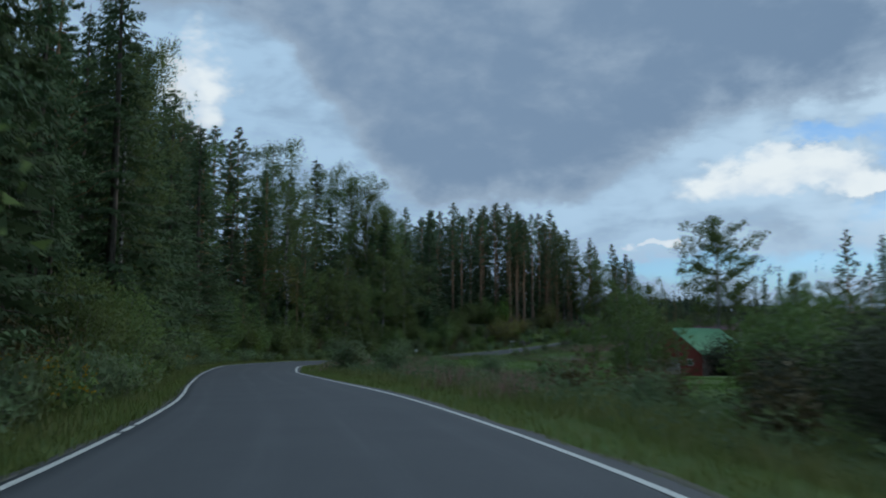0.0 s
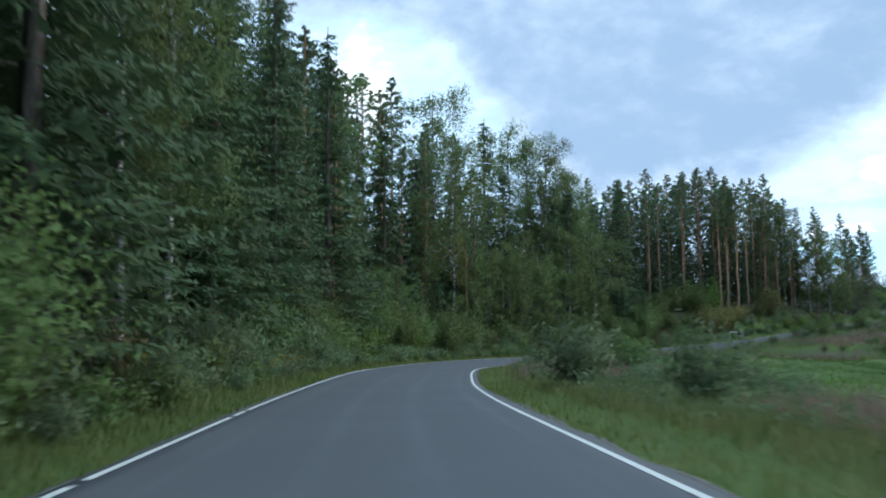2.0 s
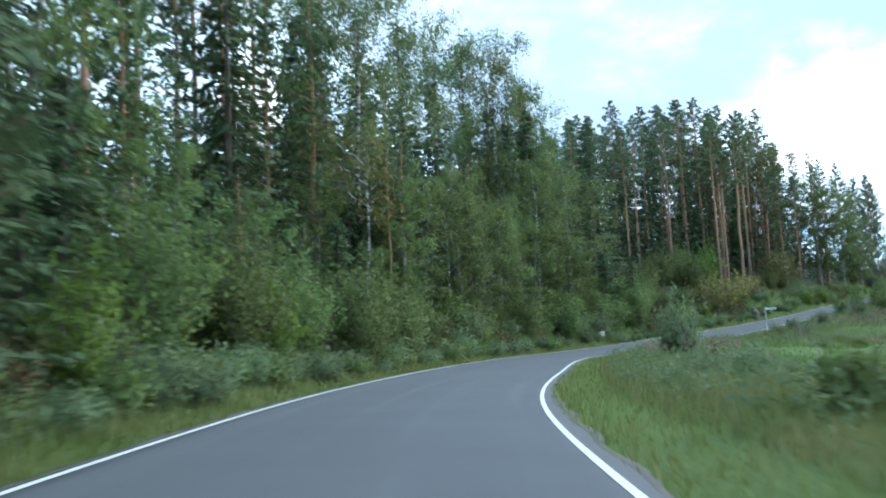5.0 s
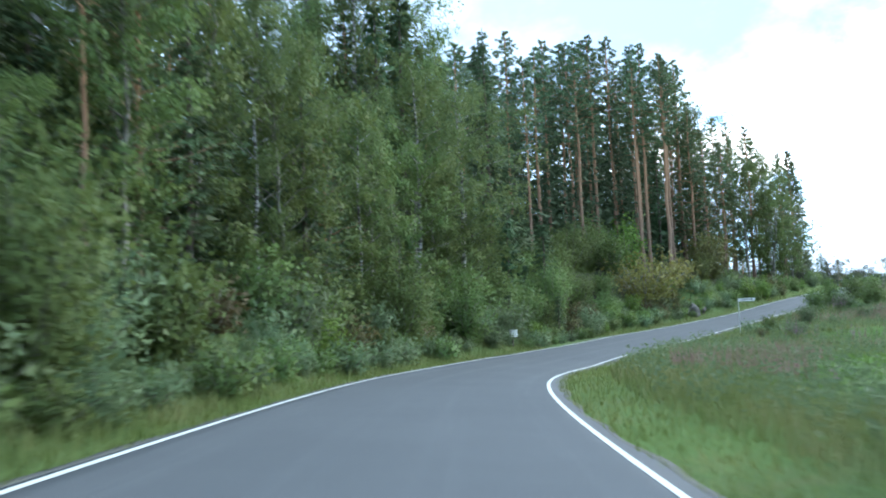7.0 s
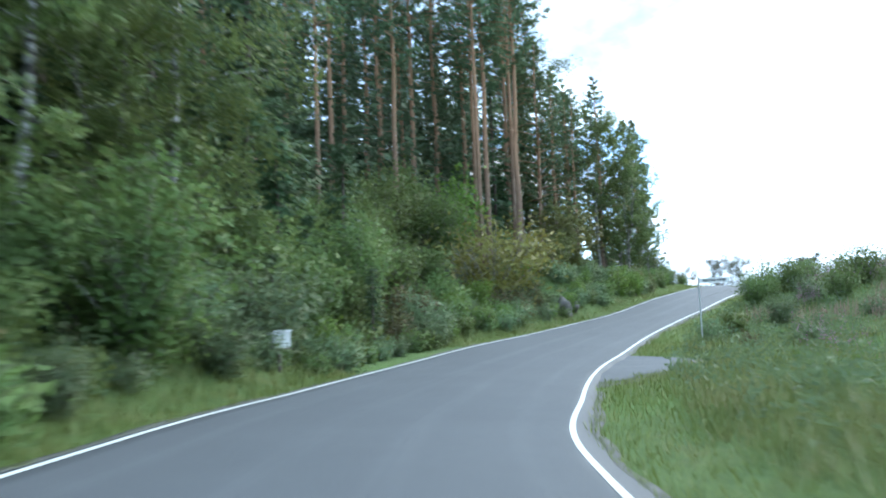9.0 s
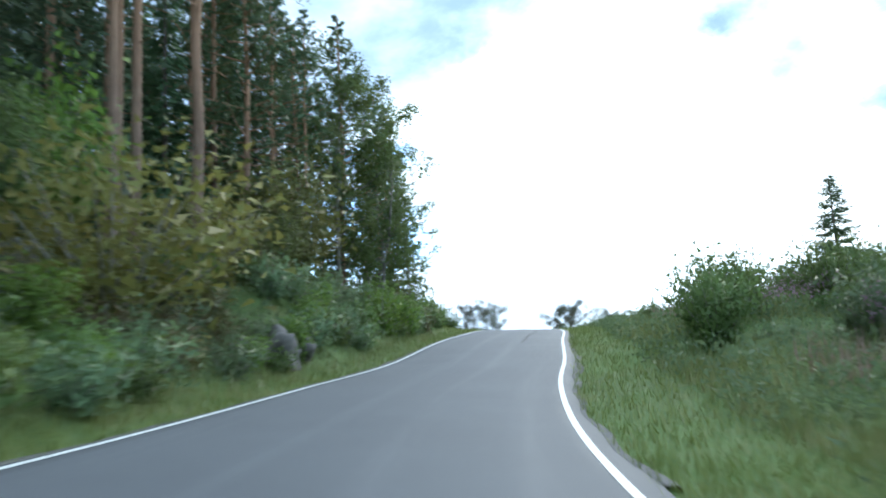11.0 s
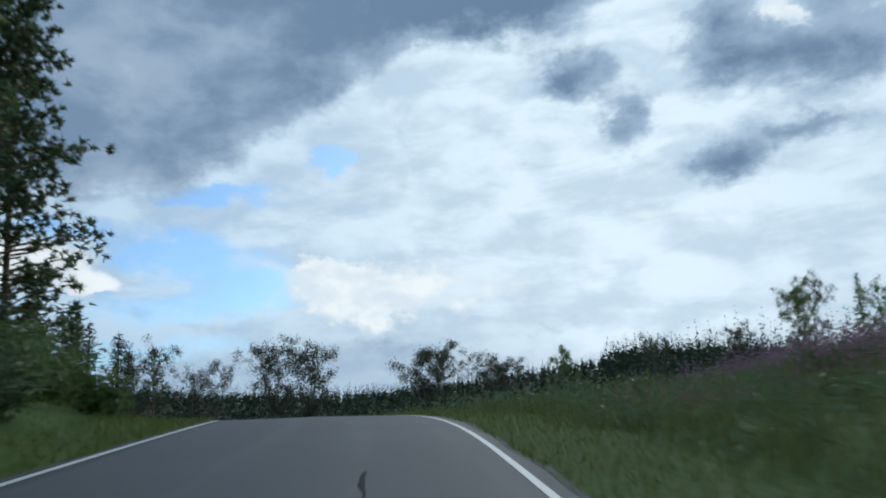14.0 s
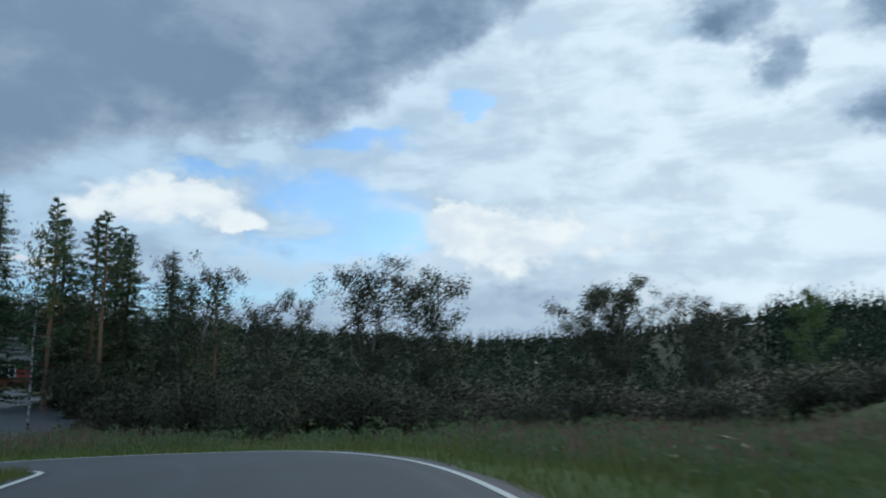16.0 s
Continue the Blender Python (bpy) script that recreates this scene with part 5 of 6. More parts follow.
# right side: tree groups round the meadow, the hill and the valley beyond the crest
for kind, x, y, h, wide in [
        ("lonespruce", 78.6, 191.2, 11.5, 1.35), ("spruce", 72.1, 261.0, 12.0, 1.4), ("spruce", 64.0, 258.0, 13.0, 1.4), ("fullpine", 69.2, 256.5, 12.0, 1.2), ("thin", 79.6, 237.6, 8.9, 0.95), ("thin", 75.3, 236.5, 8.3, 0.85), ("thin", 73.3, 242.0, 7.4, 0.7), ("thin", 88.5, 233.2, 8.5, 0.95), ("thin", 91.6, 234.4, 8.4, 0.8), ("thin", 93.6, 230.4, 7.6, 0.9), ("thin", 97.5, 232.0, 7.2, 0.9), ("thin", 71.1, 247.4, 9.2, 0.75),
        ("fullpine", 66.5, 256.0, 12.5, 1.3), ("fullpine", 61.5, 263.0, 12.5, 1.3), ("spruce", 70.5, 254.5, 11.5, 1.5), ("pine", 62.0, 264.0, 12.5, 1.1), ("pine", 59.5, 270.0, 13, 1.1), ("spruce", 73.5, 255.0, 11.0, 1.5), ("gold", 63.2, 246.5, 9.5, 0.7), ("pine", 68.5, 253.0, 12.0, 1.3),
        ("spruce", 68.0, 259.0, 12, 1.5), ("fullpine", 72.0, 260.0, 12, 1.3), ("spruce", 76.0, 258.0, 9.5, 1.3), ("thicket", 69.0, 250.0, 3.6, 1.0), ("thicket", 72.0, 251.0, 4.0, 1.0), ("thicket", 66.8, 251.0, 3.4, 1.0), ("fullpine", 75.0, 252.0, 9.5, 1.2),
        ("alder", 93.3, 204.8, 6.0, 0.8), ("alder", 86.0, 198.0, 5.2, 0.8), ("thin", 99.0, 206.0, 7.0, 0.8), ("spruce", 90.0, 200.0, 6.5, 0.9), ("thin", 83.0, 195.5, 5.2, 0.8), ("herb", 67.0, 197.5, 1.0, 0.9),
        ("bush", 72.0, 193.0, 2.4, 0.8), ("bush", 60.0, 186.0, 2.8, 0.9), ("bush", 56.0, 181.0, 3.0, 0.9), ("bush", 50.0, 177.0, 3.2, 1.0), ("bush", 46.0, 174.0, 3.0, 1.0), ("alder", 53.0, 175.0, 4.6, 0.8), ("bush", 38.0, 166.0, 2.0, 0.9), ("herb", 40.0, 170.0, 1.2, 1.0), ("bush", 44.0, 166.0, 2.8, 1.0), ("willow", 34.0, 168.0, 1.6, 0.9), ("alder", 49.0, 170.0, 4.2, 0.8),
        ("herb", -3.4, 52.0, 1.1, 1.1), ("rust", 4.6, 30.0, 1.5, 1.2), ("bush", 44.0, 206.0, 1.9, 1.1), ("bush", 43.0, 203.4, 1.7, 1.1), ("bush", 45.8, 208.4, 2.0, 1.0), ("willow", 41.6, 201.2, 1.5, 1.1), ("bush", 47.4, 211.0, 1.9, 1.0), ("thicket", 42.2, 205.4, 2.6, 1.0), ("thicket", 44.6, 209.0, 2.6, 1.0), ("bush", 48.6, 213.6, 1.7, 1.0), ("herb", 45.2, 204.0, 1.0, 1.0), ("herb", 47.5, 216.5, 1.3, 1.1), ("bush", 49.0, 219.0, 1.8, 0.9), ("willow", 46.0, 214.0, 1.7, 1.0), ("bush", 50.5, 222.0, 2.2, 1.0), ("herb", 51.0, 217.5, 0.9, 1.0), ("bush", 46.5, 221.5, 2.4, 1.0), ("thin", 106.0, 214.0, 5.6, 0.9), ("thin", 103.0, 220.0, 6.0, 0.9), ("alder", 98.0, 226.0, 7.0, 0.9),
        ("ash", 46.2, 142.5, 24.5, 1.25), ("alder", 49.0, 142.0, 14, 1.0), ("alder", 23.5, 108.0, 11.5, 0.8), ("alder", 26.3, 109.0, 12.0, 0.75), ("alder", 28.6, 113.5, 8.5, 0.8), ("alder", 20.5, 95.0, 9.5, 1.0), ("alder", 24.0, 100.0, 8.5, 1.0), ("alder", 17.5, 100.0, 7.0, 1.0), ("bush", 24.5, 112.0, 4.0, 1.1), 
        ("fullpine", 38.7, 81.3, 14, 1.0), ("spruce", 36.7, 71.1, 13, 1.0), ("birch", 46.0, 110.8, 15, 1.0), ("alder", 40.0, 112.0, 7.0, 1.0), ("alder", 36.5, 100.0, 7.5, 1.0), ("bush", 34.0, 92.0, 4.5, 1.2), ("alder", 31.5, 84.0, 7.0, 1.0),
        ("bush", 12.0, 27.5, 2.6, 1.0), ("bush", 14.5, 31.0, 2.8, 1.1), ("bush", 17.5, 34.0, 3.2, 1.0), ("bush", 13.0, 35.5, 2.3, 1.0), ("alder", 20.0, 42.0, 4.6, 1.0), ("alder", 21.0, 50.0, 5.0, 1.0), ("bush", 18.0, 47.0, 3.6, 1.0), ("bush", 10.3, 24.0, 2.6, 1.0), ("bush", 8.6, 20.5, 2.4, 1.0), ("bush", 9.4, 22.6, 3.0, 1.0), ("rust", 7.2, 19.0, 1.4, 1.0), ("bush", 11.0, 20.0, 3.4, 1.0), ("willow", 4.2, 33.0, 1.5, 1.0), ("willow", 2.2, 38.5, 1.4, 1.1), ("rust", 6.0, 28.0, 1.3, 1.0), ("willow", -0.5, 47.0, 1.2, 1.0), ("willow", -6.0, 84.0, 1.2, 1.0), ("herb", -8.2, 70.0, 1.0, 1.0), ("herb", -9.0, 80.0, 1.0, 1.1), ("willow", -7.6, 90.0, 1.2, 1.0), ("herb", -7.0, 98.0, 1.1, 1.1), ("rust", -3.5, 112.0, 1.2, 1.0), ("rust", -1.0, 113.5, 1.0, 0.9), ("bush", 23.5, 168.0, 2.0, 0.9), ("bush", 26.0, 170.0, 2.2, 0.9), ("bush", 28.5, 170.6, 2.0, 0.9), ("bush", 31.0, 172.0, 2.0, 1.0), ("bush", 27.0, 165.5, 2.4, 0.9), ("willow", 24.0, 164.5, 1.8, 1.0), ("herb", 15.5, 160.0, 1.1, 1.0), ("herb", 13.4, 158.8, 1.0, 0.9), ("willow", 19.0, 161.0, 1.5, 1.0), ("bush", 33.5, 170.0, 2.4, 1.0), ("bush", 21.5, 57.0, 4.6, 1.1), ("alder", 25.5, 60.0, 7.0, 1.0),
        ("spruce", 47.0, 125.0, 15, 1.0), ("spruce", 52.0, 132.0, 16, 1.0), ("birch", 58.0, 128.0, 14, 1.0), ("fullpine", 56.0, 112.0, 15, 1.0), ("spruce", 60.0, 105.0, 16, 1.0), ("birch", 50.0, 92.0, 13, 1.0), ("spruce", 48.0, 76.0, 14, 1.0), ("alder", 40.0, 62.0, 9, 1.0), ("birch", 45.0, 52.0, 12, 1.0), ("spruce", 52.0, 60.0, 14, 1.0),
        ("alder", 27.5, 121.0, 8.6, 1.0), ("alder", 30.4, 125.0, 8.8, 1.0), ("alder", 25.0, 117.0, 9.0, 1.0), ("alder", 32.4, 128.5, 8.0, 1.0), ("thicket", 42.0, 128.6, 6.0, 1.1), ("thicket", 46.0, 130.5, 6.4, 1.1), ("thicket", 50.0, 130.0, 6.0, 1.1), ("thicket", 6.2, 11.4, 2.0, 1.0), ("thicket", 7.6, 14.2, 2.2, 1.1), ("thicket", 9.0, 17.4, 2.4, 1.1), ("thicket", 6.6, 16.8, 1.7, 1.0), ("rust", 5.3, 13.4, 1.2, 1.0), ("willow", 4.4, 18.4, 1.0, 1.0), ("rust", 5.4, 21.0, 1.2, 1.0), ("willow", -2.6, 45.6, 1.9, 1.0), ("bush", -4.0, 60.5, 2.0, 0.9), ("alder", 29.0, 132.0, 6.5, 1.0), ("bush", 26.5, 128.0, 4.0, 1.1), ("alder", 31.0, 141.0, 6.0, 1.0), ("spruce", 53.0, 145.0, 13, 1.0), ("alder", 34.0, 125.0, 8.0, 1.0)]:
    if h > 0:
        put(kind, x, y, h, 1.5, wide=wide)
# growth below the crest, between the open-crowned trees, its leaves coloured shade-dark
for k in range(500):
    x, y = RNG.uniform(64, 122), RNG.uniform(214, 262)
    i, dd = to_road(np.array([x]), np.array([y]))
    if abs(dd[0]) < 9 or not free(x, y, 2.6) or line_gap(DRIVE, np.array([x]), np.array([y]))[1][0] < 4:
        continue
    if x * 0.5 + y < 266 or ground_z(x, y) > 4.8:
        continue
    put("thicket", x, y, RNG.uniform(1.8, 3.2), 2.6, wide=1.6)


# far woods: small plain conifers and rounded crowns, too far to count
def far_woods():
    rng = np.random.default_rng(5)
    C, A, Wd, N = [], [], [], []
    spots = []
    for k in range(9000):
        r = rng.uniform(110, 230) if k < 2600 else rng.uniform(230, 420) if k < 6600 else rng.uniform(420, 640)
        az = rng.uniform(0, 100)
        x, y = 50 + r * math.sin(radians(az)), 195 + r * math.cos(radians(az))
        if az > 95 and r < 220:
            continue
        spots.append((x, y, rng.uniform(9, 16) * (1.0 if az > 60 or az < 18 else 0.62)))
    for k in range(420):
        x, y = rng.uniform(62, 190), rng.uniform(10, 150)
        spots.append((x, y, rng.uniform(11, 19)))
    for k in range(260):
        spots.append((rng.uniform(-80, -34), rng.uniform(-20, 60), rng.uniform(15, 20)))
    for k in range(200):
        spots.append((rng.uniform(-90, 30), rng.uniform(-140, -24), rng.uniform(14, 20)))
    for k in range(800):
        i = rng.integers(80, len(ROAD) - 80)
        off = -rng.uniform(22, 58)
        spots.append((ROAD[i, 0] + ROAD_SIDE[i, 0] * off, ROAD[i, 1] + ROAD_SIDE[i, 1] * off, rng.uniform(10, 16) + 5 * (ROAD_S[i] > 130)))
    spots = np.array(spots[::-1])
    i, d = to_road(spots[:, 0], spots[:, 1])
    spots = spots[np.abs(d) > 23]
    z = height(spots[:, 0], spots[:, 1])
    for (x, y, h), zz in zip(spots, z):
        near = x < 0 or math.hypot(x - 55, y - 205) < 170
        n = 52 if near else 18
        k = rng.uniform(0.04, 1.0, n)
        if rng.random() < 0.72:
            r = 0.15 * h * (1 - k) + 0.05
        else:
            r = 0.2 * h * np.sqrt(np.clip(1 - (2 * k - 1.1) ** 2, 0.02, 1))
        a = rng.uniform(0, 6.283, n)
        rr = r * rng.uniform(0.35, 1.0, n)
        c = np.stack([x + np.cos(a) * rr, y + np.sin(a) * rr, zz + k * h], 1)
        out = np.stack([np.cos(a), np.sin(a), np.full(n, -0.45)], 1)
        size = (0.15 + 0.62 * (1 - k)) * (0.95 if near else 1.8 + 1.2 * (k < 0.5)) * h / 14
        C.append(c)
        A.append(unit(out + rng.normal(0, 0.4, (n, 3))) * size[:, None])
        Wd.append(size * 0.45)
        N.append(out * [1, 1, 0] + [0, 0, 0.55])
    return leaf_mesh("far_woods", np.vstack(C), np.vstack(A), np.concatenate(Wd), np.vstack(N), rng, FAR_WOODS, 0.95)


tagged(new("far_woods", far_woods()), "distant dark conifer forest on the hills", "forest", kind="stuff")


def deep_woods():
    """The crowded inner trees behind the forest edge."""
    rng = np.random.default_rng(15)
    spots = []
    for k in range(620):
        q = rng.integers(60, len(ROAD) - 120)
        off = -rng.uniform(15, 30)
        spots.append((ROAD[q, 0] + ROAD_SIDE[q, 0] * off, ROAD[q, 1] + ROAD_SIDE[q, 1] * off, rng.uniform(13, 17) + 3.5 * (ROAD_S[q] > 150)))
    spots = np.array(spots)
    i, d = to_road(spots[:, 0], spots[:, 1])
    spots = spots[(d < -14) & ((spots[:, 0] < 30) | (spots[:, 1] < 190))]
    z = height(spots[:, 0], spots[:, 1])
    C, A, Wd, N = [], [], [], []
    for q, ((x, y, h), zz) in enumerate(zip(spots, z)):
        n = 230
        k = rng.uniform(0.02, 1.0, n)
        r = 0.16 * h * (1 - k) ** 0.8 + 0.1
        a = rng.uniform(0, 6.283, n)
        rr = r * np.sqrt(rng.uniform(0.1, 1.0, n))
        c = np.stack([x + np.cos(a) * rr, y + np.sin(a) * rr, zz + k * h], 1)
        out = np.stack([np.cos(a), np.sin(a), np.full(n, -0.4)], 1)
        size = 0.20 + 0.24 * (1 - k)
        C.append(c)
        A.append(unit(out + rng.normal(0, 0.4, (n, 3))) * size[:, None])
        Wd.append(size * 0.4)
        N.append(out * [1, 1, 0] + [0, 0, 0.5])
    return leaf_mesh("deep_woods", np.vstack(C), np.vstack(A), np.concatenate(Wd), np.vstack(N), rng, DEEP_WOODS)


tagged(new("deep_woods", deep_woods()), "crowded dark conifers inside the forest", "forest", kind="stuff")


# ---- grass ----
def blades(name, xy, tall, width, mat, rng, lean=0.35, label="", category="grass"):
    z = height(xy[:, 0], xy[:, 1])
    n = len(xy)
    a = rng.uniform(0, 6.283, n)
    b = rng.uniform(0, 6.283, n)
    base = np.column_stack([xy, z - 0.02])
    w = np.stack([np.cos(a), np.sin(a), np.zeros(n)], 1) * np.asarray(width).reshape(-1, 1) * 0.5
    bend = np.stack([np.cos(b), np.sin(b), np.zeros(n)], 1) * (tall * lean * rng.uniform(0.2, 1.0, n))[:, None]
    tip = base + bend + np.array([0, 0, 1.0]) * tall[:, None]
    left, right = base - w, base + w
    up = unit(bend * 0.8 + np.array([0, 0, 0.8]) + rng.normal(0, 0.12, (n, 3)))
    turn = ((np.cross(right - left, tip - left) * up).sum(1) < 0)[:, None]
    left, right = np.where(turn, right, left), np.where(turn, left, right)
    me = smooth(mesh_np(name, np.stack([left, right, tip], 1).reshape(-1, 3), np.arange(n * 3).reshape(-1, 3), mat))
    me.normals_split_custom_set_from_vertices(np.repeat(up, 3, 0).tolist())
    return tagged(new(name, me), label, category, kind="stuff")


def along_road(n, s0, s1, d0, d1, rng, side, power=1.0):
    s = rng.uniform(s0, s1, n)
    i = np.searchsorted(ROAD_S, s).clip(0, len(ROAD) - 1)
    d = side * (ROAD[i, 3] + d0 + (d1 - d0) * rng.random(n) ** power)
    j = rng.normal(0, 0.25, (n, 2))
    return np.stack([ROAD[i, 0] + ROAD_SIDE[i, 0] * d, ROAD[i, 1] + ROAD_SIDE[i, 1] * d], 1) + ROAD_DIR[i] * j[:, :1]


def keep_off(xy, gap=0.42):
    i, d = to_road(xy[:, 0], xy[:, 1])
    ok = np.abs(d) > ROAD[i, 3] + gap
    ok &= beyond_side_road(xy[:, 0], xy[:, 1])[1] > 0.12
    ok &= line_gap(DRIVE, xy[:, 0], xy[:, 1])[1] > 2.1
    return xy[ok]


def patchy(xy, scale, cut, seed):
    """Keep the points of loose patches."""
    v = np.sin(xy[:, 0] / scale + seed) * np.sin(xy[:, 1] / scale * 1.13 + seed * 2.1) + 0.6 * np.sin((xy[:, 0] + xy[:, 1]) / scale * 1.9 + seed)
    return xy[v > cut]


g = np.random.default_rng(3)
xy = keep_off(np.vstack([along_road(66000, -6, 275, 0.14, 2.2, g, -1, 1.25), along_road(66000, -6, 275, 0.26, 3.2, g, 1, 1.2), along_road(16000, 150, 172, 0.4, 9.0, g, 1), along_road(22000, 200, 280, 1.5, 12.0, g, -1)]), 0.13)
blades("verge_grass", xy, g.uniform(0.08, 0.26, len(xy)), g.uniform(0.014, 0.034, len(xy)), GRASS_SHORT, g, 0.6, "short green grass along the road verge")
xy = keep_off(np.vstack([along_road(38000, -6, 205, 0.7, 4.2, g, -1), along_road(52000, -6, 150, 1.8, 6.0, g, 1), along_road(90000, 150, 285, 2.2, 18.0, g, 1, 1.2)]), 0.6)
blades("tall_grass", xy, g.uniform(0.2, 0.5, len(xy)), g.uniform(0.016, 0.036, len(xy)), GRASS_TALL, g, 0.5, "tall uncut grass and weeds beside the road")
xy = keep_off(along_road(80000, -6, 165, 5, 40, g, 1, 1.3))
blades("meadow_grass", xy, g.uniform(0.12, 0.35, len(xy)), g.uniform(0.03, 0.07, len(xy)), GRASS_MEADOW, g, 0.6, "mown bright green meadow grass")
xy = np.vstack([patchy(keep_off(along_road(30000, 5, 150, 3.5, 9.0, g, 1), 2.8), 4.0, 0.8, 1.7), patchy(keep_off(along_road(56000, 160, 275, 4.0, 24.0, g, 1), 2.4), 5.0, 0.15, 1.7)])
for _x, _y, _r, _n in ((-5.8, 75.0, 1.5, 1700), (-6.0, 69.0, 1.4, 1900), (-6.2, 62.0, 1.1, 1100), (-4.4, 66.0, 1.2, 700), (-4.0, 79.5, 1.3, 600), (0.5, 27.9, 0.5, 150), (1.9, 22.4, 0.5, 130), (2.6, 31.5, 0.5, 130), (-3.6, 55.8, 0.8, 350)):
    xy = np.vstack([xy, keep_off(np.array([_x, _y]) + g.normal(0, _r, (_n, 2)), 1.0)])
blades("seeding_grass", xy, g.uniform(0.5, 0.85, len(xy)), g.uniform(0.03, 0.06, len(xy)), GRASS_SEED, g, 0.3, "pinkish brown seeding grass in loose patches")


def weeds(xy, rng):
    """Broad-leaved weeds, a dozen leaves each."""
    z = height(xy[:, 0], xy[:, 1])
    n, m = 9, len(xy)
    h = np.repeat(rng.uniform(0.25, 0.8, m), n)
    k = rng.uniform(0.15, 1.0, m * n)
    c = np.column_stack([np.repeat(xy, n, 0), np.repeat(z, n) + k * h]) + rng.normal(0, 0.1, (m * n, 3)) * [1, 1, 0.3]
    way = unit(rng.normal(size=(m * n, 3)) + [0, 0, 0.4]) * rng.uniform(0.05, 0.11, (m * n, 1))
    v, f = cards(c, way, rng.uniform(0.02, 0.05, m * n), rng)
    return mesh_np("weeds", v, f, LEAF_WILLOW)


xy = keep_off(np.vstack([along_road(2200, -6, 205, 1.6, 4.0, g, -1), along_road(3800, -6, 150, 2.2, 9.0, g, 1), along_road(6200, 150, 275, 2.0, 14.0, g, 1)]), 1.5)
tagged(new("weeds", weeds(xy, g)), "broad-leaved green weeds among the roadside grass", "weeds", kind="stuff")


def fireweed(xy, rng):
    """Upright flower spikes of many small petals."""
    z = height(xy[:, 0], xy[:, 1])
    n = 9
    m = len(xy)
    k = np.tile(np.linspace(0.55, 1.0, n), m)
    h = np.repeat(rng.uniform(0.9, 1.5, m), n)
    c = np.column_stack([np.repeat(xy, n, 0), np.repeat(z, n) + k * h]) + rng.normal(0, 0.05, (m * n, 3)) * [1, 1, 0.5]
    way = unit(rng.normal(size=(m * n, 3))) * (0.025 + 0.035 * (1.05 - k))[:, None]
    v, f = cards(c, way, 0.03 + 0.02 * (1 - k), rng)
    return mesh_np("fireweed", v, f, PETAL_PINK)


xy = patchy(keep_off(np.vstack([along_road(5200, 158, 226, 6.0, 24.0, g, 1), along_road(90, 70, 130, 5.0, 9.0, g, 1)]), 2.6), 5.5, 0.35, 0.4)
xy = np.vstack([xy, patchy(along_road(4200, 188, 226, 13.0, 24.0, g, 1), 6.0, -0.3, 0.9)])
_u, _w = g.uniform(0, 1, 3600), g.normal(0, 2.2, 3600)
xy = np.vstack([xy, patchy(np.stack([56 + 30 * _u - 0.55 * _w, 188 + 18 * _u + 0.8 * _w], 1), 5.0, -0.5, 0.3)])
tagged(new("fireweed", fireweed(xy, g)), "pink fireweed flower spikes above the grass", "wildflowers", kind="stuff")
stalk = blades("fireweed_stalks", np.repeat(xy, 4, 0) + g.normal(0, 0.12, (len(xy) * 4, 2)), g.uniform(0.5, 1.0, len(xy) * 4), g.uniform(0.03, 0.06, len(xy) * 4), GRASS_TALL, g, 0.35, "leafy green fireweed stalks", "wildflowers")
xy = patchy(keep_off(along_road(260, 8, 62, 1.2, 3.2, g, -1)), 3.0, 0.3, 2.2)
xy = np.repeat(xy, 8, 0) + g.normal(0, 0.1, (len(xy) * 8, 2))
_c = np.column_stack([xy, height(xy[:, 0], xy[:, 1]) + g.uniform(0.5, 0.95, len(xy))])
_v, _f = cards(_c, unit(g.normal(size=_c.shape)) * 0.035, np.full(len(_c), 0.03), g)
tagged(new("tansy", mesh_np("tansy", _v, _f, PETAL_YELLOW)), "small yellow tansy flower heads in the verge", "wildflowers", kind="stuff")


# ---- things ----
def part(name, bm, mat, parent, label=""):
    me = bpy.data.meshes.new(name)
    bm.to_mesh(me)
    bm.free()
    me.materials.append(mat)
    o = new(name, me)
    o.parent = parent
    return tagged(o, label)


def block(bm, x0, x1, y0, y1, z0, z1, bevel=0.0):
    r = bmesh.ops.create_cube(bm, size=1.0, matrix=Matrix.LocRotScale(((x0 + x1) / 2, (y0 + y1) / 2, (z0 + z1) / 2), None, (x1 - x0, y1 - y0, z1 - z0)))
    if bevel:
        edges = list({e for v in r["verts"] for e in v.link_edges})
        bmesh.ops.bevel(bm, geom=edges, offset=bevel, segments=2, affect="EDGES", profile=0.5)
    return bm


def box(*a, bevel=0.0):
    return block(bmesh.new(), *a, bevel=bevel)


def rod(x, y, z0, z1, r, sides=14):
    bm = bmesh.new()
    bmesh.ops.create_cone(bm, cap_ends=True, segments=sides, radius1=r, radius2=r, depth=z1 - z0, matrix=Matrix.Translation((x, y, (z0 + z1) / 2)))
    return bm


def stand(name, x, y, turn, label, category, sink=0.0):
    e = new(name)
    e.empty_display_size = 0.3
    e.matrix_basis = pose(x, y, ground_z(x, y) - sink, 0, 0, turn)
    return tagged(e, label, category)


